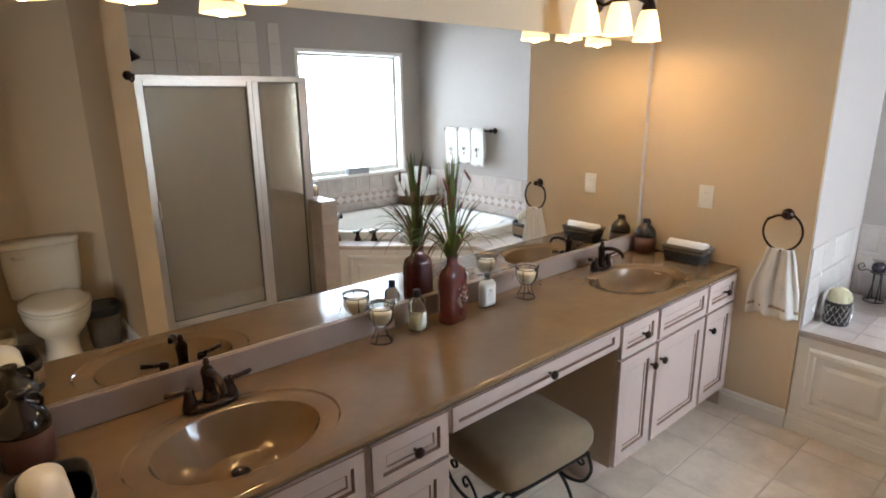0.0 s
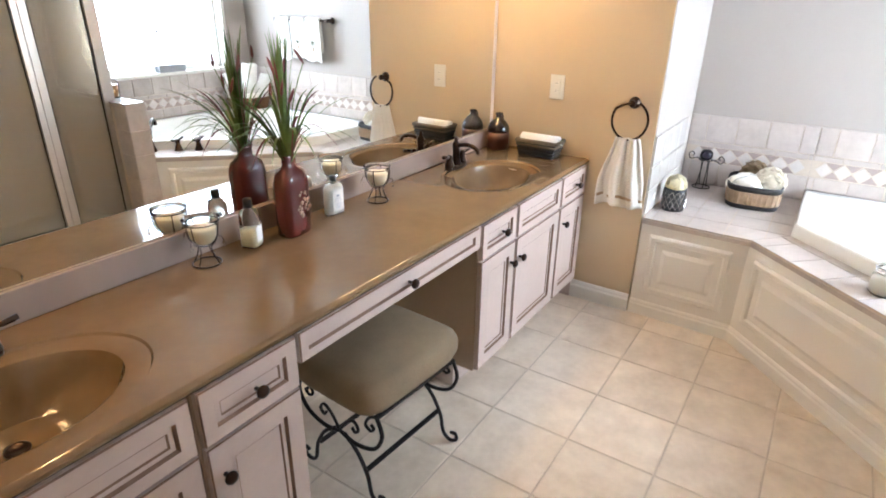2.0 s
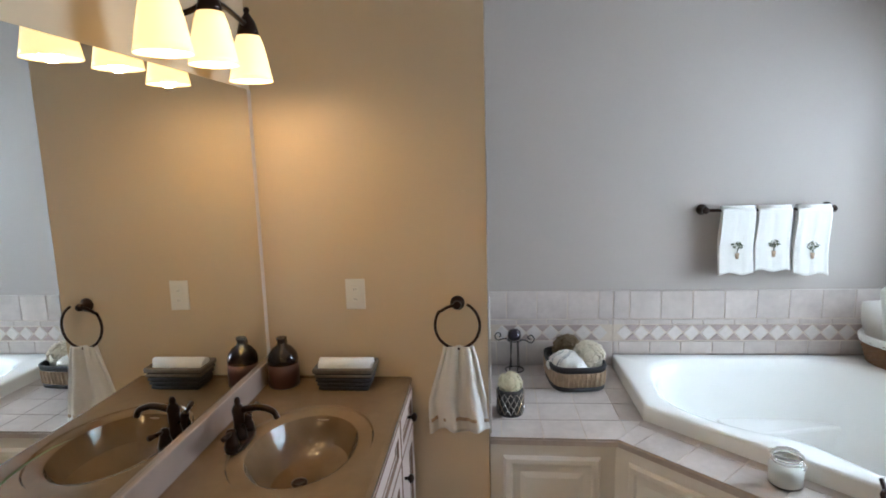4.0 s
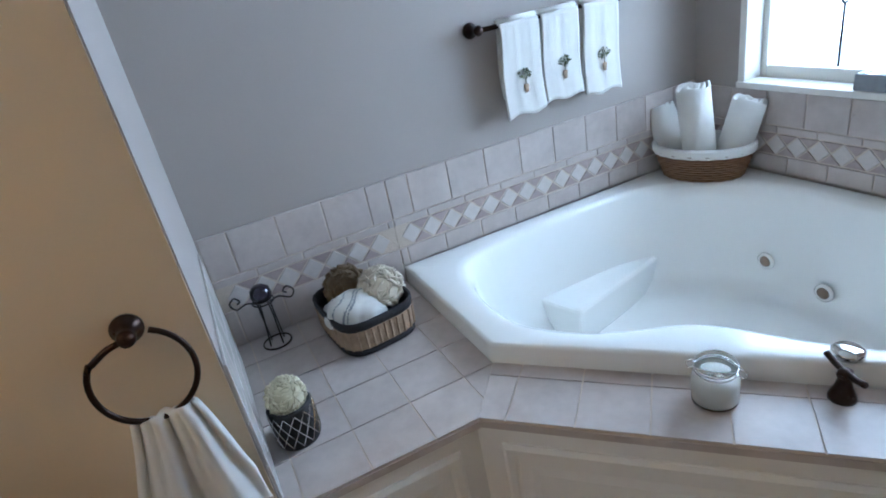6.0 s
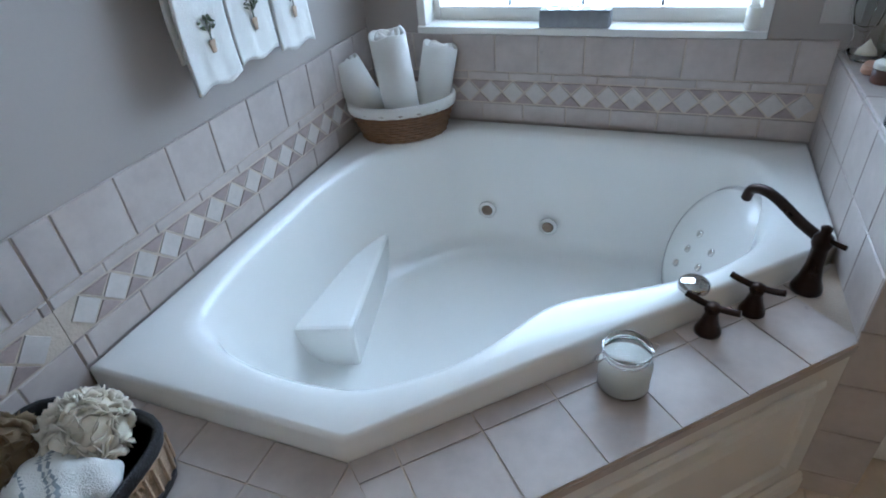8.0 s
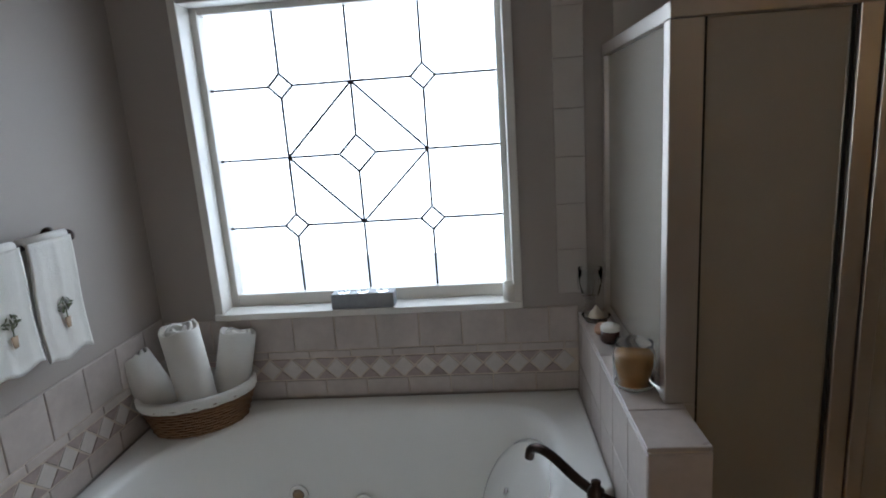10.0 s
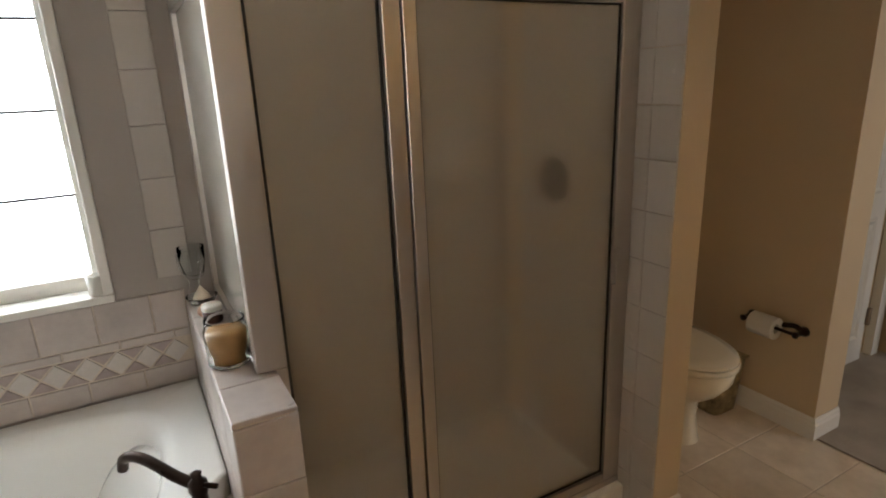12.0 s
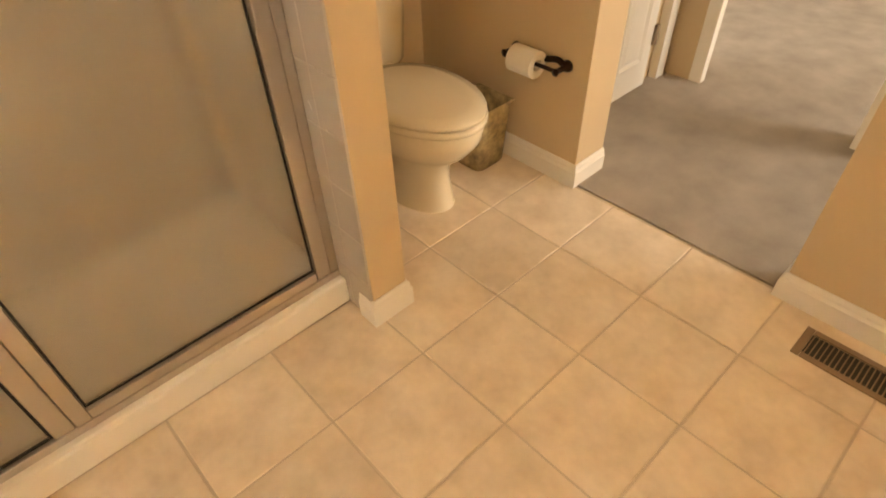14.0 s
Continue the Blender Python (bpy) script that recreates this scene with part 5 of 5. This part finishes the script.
part("spout", tube(smooth_line([(0, 0, 0.135), (0.04, -0.043, 0.148), (0.085, -0.092, 0.172), (0.115, -0.124, 0.178), (0.138, -0.149, 0.165), (0.145, -0.156, 0.135)], 6), 0.013, 12, r_end=0.0125), BRONZE, tf, smooth=True)
part("diverter", tube([(0, 0, 0.14), (-0.035, 0.038, 0.145)], 0.006, 8), BRONZE, tf, smooth=True)

# wicker basket of towels on the rim corner
wk = thing("wicker_basket", "oval brown wicker basket with a white cloth liner", "basket", pose(0.590, -2.745, RIM, 0, 0, 28))
bm = lathe([(0.36, 0), (0.40, 0.006), (0.50, 0.115), (0.48, 0.115), (0.385, 0.012), (0.0, 0.012)], 40, sx=0.37, sy=0.26)
part("wicker_wall", bm, WICKER, wk, smooth=True)
for k in range(11):
    f, z = 0.405 + 0.098 * k / 10, 0.006 + 0.105 * k / 10
    n = 72
    part("weave_strand", tube([((f + 0.006 * math.sin(i * math.pi / 2 + k * math.pi)) * 0.37 * math.cos(2 * math.pi * i / n), (f + 0.006 * math.sin(i * math.pi / 2 + k * math.pi)) * 0.26 * math.sin(2 * math.pi * i / n), z) for i in range(n)], 0.0052, 5, closed=True), WICKER, wk, smooth=True)
part("liner", lathe([(0.512, 0.100), (0.524, 0.110), (0.528, 0.130), (0.505, 0.140), (0.47, 0.128), (0.44, 0.07)], 44, sx=0.37, sy=0.26), TOWEL, wk, "white cloth liner", smooth=True)
for k, (dx, dy, lean, roll_, ln) in enumerate(((0.092, -0.02, -24, 8, 0.25), (0.0, 0.03, -5, -5, 0.34), (-0.088, -0.01, 14, 4, 0.27))):
    rolled_towel(pose(0.590, -2.745, RIM + 0.03, 0, 0, 28) @ pose(dx, dy, 0, roll_, -lean, 0), ln, 0.062, "white towel rolled upright in the wicker basket", "basket towels")
# sill
vt = thing("votive_block", "grey stone block with three votive holes on the sill", "votive holder", pose(0.02, YS - 0.012, WZ0 + 0.006))
vb = box(-0.112, 0.112, -0.03, 0.03, 0.0, 0.055)
part("block", vb, STONEBOX, vt, bevel=0.004)
for dx in (-0.07, 0, 0.07):
    part("votive_cup", lathe([(0.022, 0.0551), (0.024, 0.058), (0.018, 0.058), (0.016, 0.056), (0.0, 0.056)], 18, at=(dx, 0, 0)), CLEAR, vt, "clear votive cup", smooth=True)
vc = thing("votive_cup", "small white votive cup on the sill end", "votive cup", pose(-0.50, YS - 0.01, WZ0 + 0.006))
part("cup", lathe([(0.022, 0), (0.025, 0.004), (0.026, 0.062), (0.023, 0.062), (0.022, 0.01), (0.0, 0.01)], 22), WHITEPL, vc, smooth=True)
# on the half wall
CZ = CAP
aj = thing("candle_jar", "glass jar candle with amber wax on the half wall", "candle", pose(-0.775, -2.335, CZ))
part("glass", lathe([(0.045, 0), (0.050, 0.005), (0.051, 0.085), (0.045, 0.10), (0.046, 0.112), (0.043, 0.112), (0.042, 0.10), (0.047, 0.084), (0.046, 0.008), (0.0, 0.008)], 30), CLEAR, aj, smooth=True)
part("wax", lathe([(0.0, 0.009), (0.0445, 0.009), (0.0462, 0.08), (0.0, 0.081)], 28), AMBERWAX, aj, "amber wax", smooth=True)
sj = thing("small_candle_jar", "small dark candle jar with a pale lid", "candle", pose(-0.778, -2.62, CZ))
part("jar", lathe([(0.024, 0), (0.027, 0.004), (0.027, 0.036), (0.0, 0.036)], 24), JUGBROWN, sj, smooth=True)
part("lid", lathe([(0.028, 0.0365), (0.028, 0.048), (0.025, 0.052), (0.0, 0.052)], 24), PAPER, sj, "pale lid", smooth=True)
so = tagged(part("soap_bar", lathe([(0.40, 0), (0.48, 0.006), (0.49, 0.014), (0.40, 0.022), (0.0, 0.023)], 26, sx=0.075, sy=0.05, power=3), mat("pink_tan_soap", (0.55, 0.33, 0.22), 0.5)), "tan oval soap bar on the half wall", "soap")
so.matrix_world = pose(-0.772, -2.70, CZ, 0, 0, 70)
ds = thing("shell_dish", "clear glass dish holding a pale seashell", "dish", pose(-0.77, -2.79, CZ))
part("dish", lathe([(0.02, 0), (0.035, 0.006), (0.046, 0.026), (0.043, 0.026), (0.032, 0.009), (0.0, 0.006)], 26), CLEAR, ds, smooth=True)
part("shell", lathe([(0.0, 0.06), (0.010, 0.045), (0.022, 0.03), (0.026, 0.018), (0.012, 0.008), (0.0, 0.008)], 16), CREAMPUFF, ds, "cream seashell", smooth=True)
hg = thing("hurricane_glass", "clear glass hurricane cup in a thin wire holder", "candle holder", pose(-0.765, -2.86, CZ))
part("cup", lathe([(0.012, 0.06), (0.03, 0.075), (0.038, 0.12), (0.040, 0.165), (0.037, 0.165), (0.035, 0.12), (0.027, 0.08), (0.0, 0.07)], 26), CLEAR, hg, smooth=True)
part("foot", tube([(0.032 * math.cos(a), 0.032 * math.sin(a), 0.003) for a in [i * math.pi / 10 for i in range(20)]], 0.0016, 6, closed=True), CHROME, hg, smooth=True)
for k in range(3):
    c, s_ = math.cos(k * 2.094), math.sin(k * 2.094)
    part("wire", tube(smooth_line([(0.032 * c, 0.032 * s_, 0.003), (0.018 * c, 0.018 * s_, 0.05), (0.040 * c, 0.040 * s_, 0.10), (0.043 * c, 0.043 * s_, 0.15)], 5), 0.0013, 6), CHROME, hg, smooth=True)

# ---- bedroom door ----
bd = tagged(new("door_1"), "white six-panel bedroom door standing closed", "door", kind="structure")
part("leaf", box(-3.80, -3.16, -2.358, -2.325, 0.012, 2.03), TRIM, bd)
for x0, x1 in ((-3.73, -3.53), (-3.44, -3.24)):
    for z0, z1 in ((0.14, 0.78), (0.90, 1.50), (1.60, 1.92)):
        bm = bmesh.new()
        w, h = x1 - x0, z1 - z0
        ring_loft(bm, [[(i, d, i), (w - i, d, i), (w - i, d, h - i), (i, d, h - i)] for i, d in ((0, 0.001), (0.0, 0.004), (0.012, 0.010), (0.03, 0.002), (0.05, 0.008))], [0] * 5)
        part("door_panel", bm, TRIM, bd).matrix_basis = pose(x0, -2.325, z0)
for z in (0.25, 1.05, 1.80):
    part("hinge", box(-3.815, -3.795, -2.324, -2.310, z - 0.045, z + 0.045), VENTMETAL, bd, "brass hinge")
struct("trim_closet", box(-3.965, -3.90, -2.359, -2.315, 0.004, 2.06), TRIM, "white door casing")
struct("trim_bedroom", box(-4.045, -4.0, -2.199, -2.14, 0.004, 2.06), TRIM, "white door casing")
bf = thing("bed_frame", "dark wooden bed footboard with slats on the carpet", "bed frame", pose(-6.06, -2.53, 0.004, 0, 0, 3))
for x in (-0.735, 0.735):
    part("post", lathe([(0.05, 0), (0.055, 0.02), (0.045, 0.06), (0.045, 0.74), (0.055, 0.76), (0.03, 0.80), (0.0, 0.81)], 20, at=(x, 0, 0), power=5), BLACKPL, bf, smooth=True)
for z, h in ((0.12, 0.12), (0.60, 0.10)):
    part("rail", box(-0.688, 0.688, -0.022, 0.022, z, z + h), BLACKPL, bf, bevel=0.008)
for k in range(9):
    part("slat", box(-0.59 + k * 0.1475 - 0.02, -0.59 + k * 0.1475 + 0.02, -0.012, 0.012, 0.241, 0.599), BLACKPL, bf, bevel=0.003)

# ---- tiles, one by one ----
def shared(name, bm, material):
    me = bpy.data.meshes.new(name)
    bmesh.ops.recalc_face_normals(bm, faces=bm.faces)
    bm.to_mesh(me)
    bm.free()
    me.materials.append(material)
    return me


def tile_mesh(name, w, h, d, material, b=0.002):
    """A tile of w by h in its xy plane, with a worn edge, its face at z 0."""
    bm = bmesh.new()
    r = lambda o, z: [(sx * (w / 2 - o), sy * (h / 2 - o), z) for sx, sy in ((-1, -1), (1, -1), (1, 1), (-1, 1))]
    ring_loft(bm, [r(0, -d), r(0, -b), r(b, 0)], [0] * 3)
    return shared(name, bm, material)


def put(name, me, parent, m):
    ob = new(name, me)
    ob.parent = parent
    ob.matrix_basis = m
    return ob


T = 0.31
floor = bpy.data.objects["floor"]
ft = tile_mesh("floor_tile", T - 0.006, T - 0.006, 0.006, FLOORTILE)
rnd = random.Random(2)
for i in range(-7, 5):
    for j in range(-8, 3):
        x, y = -1.073 + (i + 0.5) * T, -0.652 + (j + 0.5) * T
        if -3.05 < x < 0.3 and -3.05 < y < -0.05:
            if x - T / 2 < -2.945:
                w = x + T / 2 + 2.945
                if w > 0.03:
                    put("floor_tile", tile_mesh("floor_tile", w - 0.005, T - 0.006, 0.006, FLOORTILE), floor, pose(x + T / 2 - w / 2, y, 0))
            else:
                put("floor_tile", ft, floor, pose(x, y, rnd.uniform(-0.0006, 0.0002), 0, 0, 90 * rnd.randrange(4)))


def deck_tile(poly, z):
    return shared("deck_tile", prism(poly, z - 0.008, z), DECKTILE)


ANG = math.radians(DANG)
left_poly = [(XE - 0.002, YR - 0.003), (0.0, YR - 0.003), (-0.010, -1.329), (0.154, -1.467), (XE - 0.002, -1.469)]
for cell in tiles_in(left_poly, (-0.010, -0.894), 0, 0.160, 0.160, 0.002):
    put("deck_tile", deck_tile(cell, DECK), deck, Matrix())
c, s_ = math.cos(ANG), math.sin(ANG)
nrm = (-s_, c)   # from the deck front towards the tub
if (RB[0] - DB[0]) * nrm[0] + (RB[1] - DB[1]) * nrm[1] < 0:
    nrm = (s_, -c)
off = lambda p, d: (p[0] + nrm[0] * d, p[1] + nrm[1] * d)
fr0, fr1 = (-0.0105, -1.3305), (-0.744, -2.051)
bk0, bk1 = (0.1135, -1.4355), off(fr1, 0.162)
for q in ([fr0, fr1, bk1, bk0], [bk0, bk1, (-0.737, -2.335), (0.153, -1.469)]):
    q = q if area(q) > 0 else q[::-1]
    for cell in tiles_in(q, (fr0[0] + c * 0.064, fr0[1] + s_ * 0.064), ANG, 0.163, 0.162, 0.002):
        put("deck_tile", deck_tile(cell, DECK), deck, Matrix())
# front lip of the deck
part("deck_edge", prism([(-0.001, YR - 0.001), (-0.011, -1.330), (0.0, -1.325), (0.010, YR - 0.001)], DECK - 0.030, DECK - 0.0096), DECKTILE, deck)
part("deck_edge", prism([off(fr0, 0), off(fr1, 0), off(fr1, 0.012), off(fr0, 0.012)], DECK - 0.030, DECK - 0.0096), DECKTILE, deck)


def wall_band(wall, m, length, z_base, phase, top_w=0.1525, top=0.905):
    """Rows of wall tile along local x; local z is up, local -y comes out of the wall."""
    face = m @ pose(0, 0, 0, 90, 0, 0)
    rows = ((z_base, 0.645, top_w, DECKTILE), (0.7315, 0.7585, top_w, DECKTILE), (0.7605, top, top_w, DECKTILE))
    bed = part("grout_bed", box(0, length, -0.004, -0.0005, z_base, top - 0.001), GROUT, wall)
    bed.matrix_basis = m
    for k, (z0, z1, w, mt) in enumerate(rows):
        x = -((phase + 0.05 * k) % w)
        while x < length:
            a, b = max(0.0, x), min(length, x + w)
            if b - a > 0.01:
                put("wall_tile", tile_mesh("wall_tile", b - a - 0.004, z1 - z0 - 0.002, 0.007, mt), wall, face @ pose((a + b) / 2, (z0 + z1) / 2, 0.008))
            x += w
    hd = 0.041
    dia = bmesh.new()
    ring_loft(dia, [[(hd - 0.004, 0, -0.003), (0, hd - 0.003, -0.003), (-hd + 0.004, 0, -0.003), (0, -hd + 0.003, -0.003)], [(hd - 0.005, 0, 0.0), (0, hd - 0.004, 0.0), (-hd + 0.005, 0, 0.0), (0, -hd + 0.004, 0.0)]], [0, 0])
    dia = shared("accent_diamond", dia, PALEDIA)
    tri = bmesh.new()
    ring_loft(tri, [[(-hd + 0.006, hd - 0.002, -0.003), (0, 0.005, -0.003), (hd - 0.006, hd - 0.002, -0.003)], [(-hd + 0.007, hd - 0.003, 0), (0, 0.006, 0), (hd - 0.007, hd - 0.003, 0)]], [0, 0])
    tri = shared("accent_triangle", tri, DARKTRI)
    n = int(length / (2 * hd))
    x0 = (length - n * 2 * hd) / 2 + hd
    for i in range(n):
        put("accent_diamond", dia, wall, face @ pose(x0 + i * 2 * hd, 0.688, 0.007))
        if i < n - 1:
            for a in (0, 180):
                put("accent_triangle", tri, wall, face @ pose(x0 + (2 * i + 1) * hd, 0.688, 0.007, 0, 0, a))


wall_band(bpy.data.objects["wall_tub"], pose(XE - 0.0005, YR - 0.003, 0, 0, 0, -90), 0.618, DECK + 0.002, 0.117)
wall_band(bpy.data.objects["wall_tub"], pose(XE - 0.0005, -1.471, 0, 0, 0, -90), 1.425, RIM + 0.002, 0.125)
wall_band(bpy.data.objects["wall_south"], pose(XE - 0.009, YS + 0.0005, 0, 0, 0, 180), 1.495, RIM + 0.002, 0.03, top=0.888)
ret = bpy.data.objects["wall_return"]
for k in range(4):
    for z0, z1 in ((0.523, 0.64), (0.642, 0.757), (0.759, 0.905)):
        put("wall_tile", tile_mesh("wall_tile", 0.158, z1 - z0 - 0.003, 0.006, WHITETILE), ret, pose(0.09 + 0.162 * k, YR - 0.007, (z0 + z1) / 2, 90, 0, 0))

# half wall skin
hw = bpy.data.objects["half_wall"]
for k in range(6):
    y1 = -2.049 - 0.158 * k
    y0 = max(y1 - 0.155, YS + 0.003)
    if y1 - y0 > 0.02:
        put("cap_tile", tile_mesh("cap_tile", 0.130, y1 - y0, 0.009, DECKTILE), hw, pose(-0.7935, (y0 + y1) / 2, CAP - 0.001))
    for z0, z1 in ((DECK + 0.003, 0.678), (0.681, 0.846)):
        if y0 > YS and y1 - y0 > 0.02:
            put("wall_tile", tile_mesh("wall_tile", y1 - y0, z1 - z0, 0.006, DECKTILE), hw, pose(-0.7285, (y0 + y1) / 2, (z0 + z1) / 2, 90, 0, 90))
z = 0.852
while z > 0.02:
    z0 = max(0.004, z - 0.155)
    put("wall_tile", tile_mesh("wall_tile", 0.128, z - z0 - 0.003, 0.006, DECKTILE), hw, pose(-0.7935, -2.0435, (z + z0) / 2, 90, 0, 180))
    put("wall_tile", tile_mesh("wall_tile", 0.135, z - z0 - 0.003, 0.006, DECKTILE), hw, pose(-0.8585, -2.119, (z + z0) / 2, 90, 0, -90))
    z = z0
# stub wall and shower walls
st = bpy.data.objects["wall_shower_side"]
so_w = bpy.data.objects["wall_south"]
sq = tile_mesh("wall_tile", 0.1535, 0.1535, 0.006, WHITETILE)
nar = tile_mesh("wall_tile", 0.0985, 0.1535, 0.006, WHITETILE)
for k in range(14):
    z = 0.18 + 0.155 * k - 0.1
    put("wall_tile", nar, st, pose(-1.9735, -2.122, z, 90, 0, 90))
    put("wall_tile", nar, st, pose(-1.9735, -2.222, z, 90, 0, 90))
    for j in range(3):
        put("wall_tile", sq, st, pose(-1.9735, -2.40 - 0.155 * j, z, 90, 0, 90))
    if z > 0.9:
        put("wall_tile", nar, so_w, pose(-0.712, YS + 0.0075, z, 90, 0, 180))
for k in range(7):
    for j in range(14):
        z = 0.08 + 0.155 * j
        if z < 2.2:
            put("wall_tile", sq, so_w, pose(-0.93 - 0.155 * k, YS + 0.0075, z, 90, 0, 180))
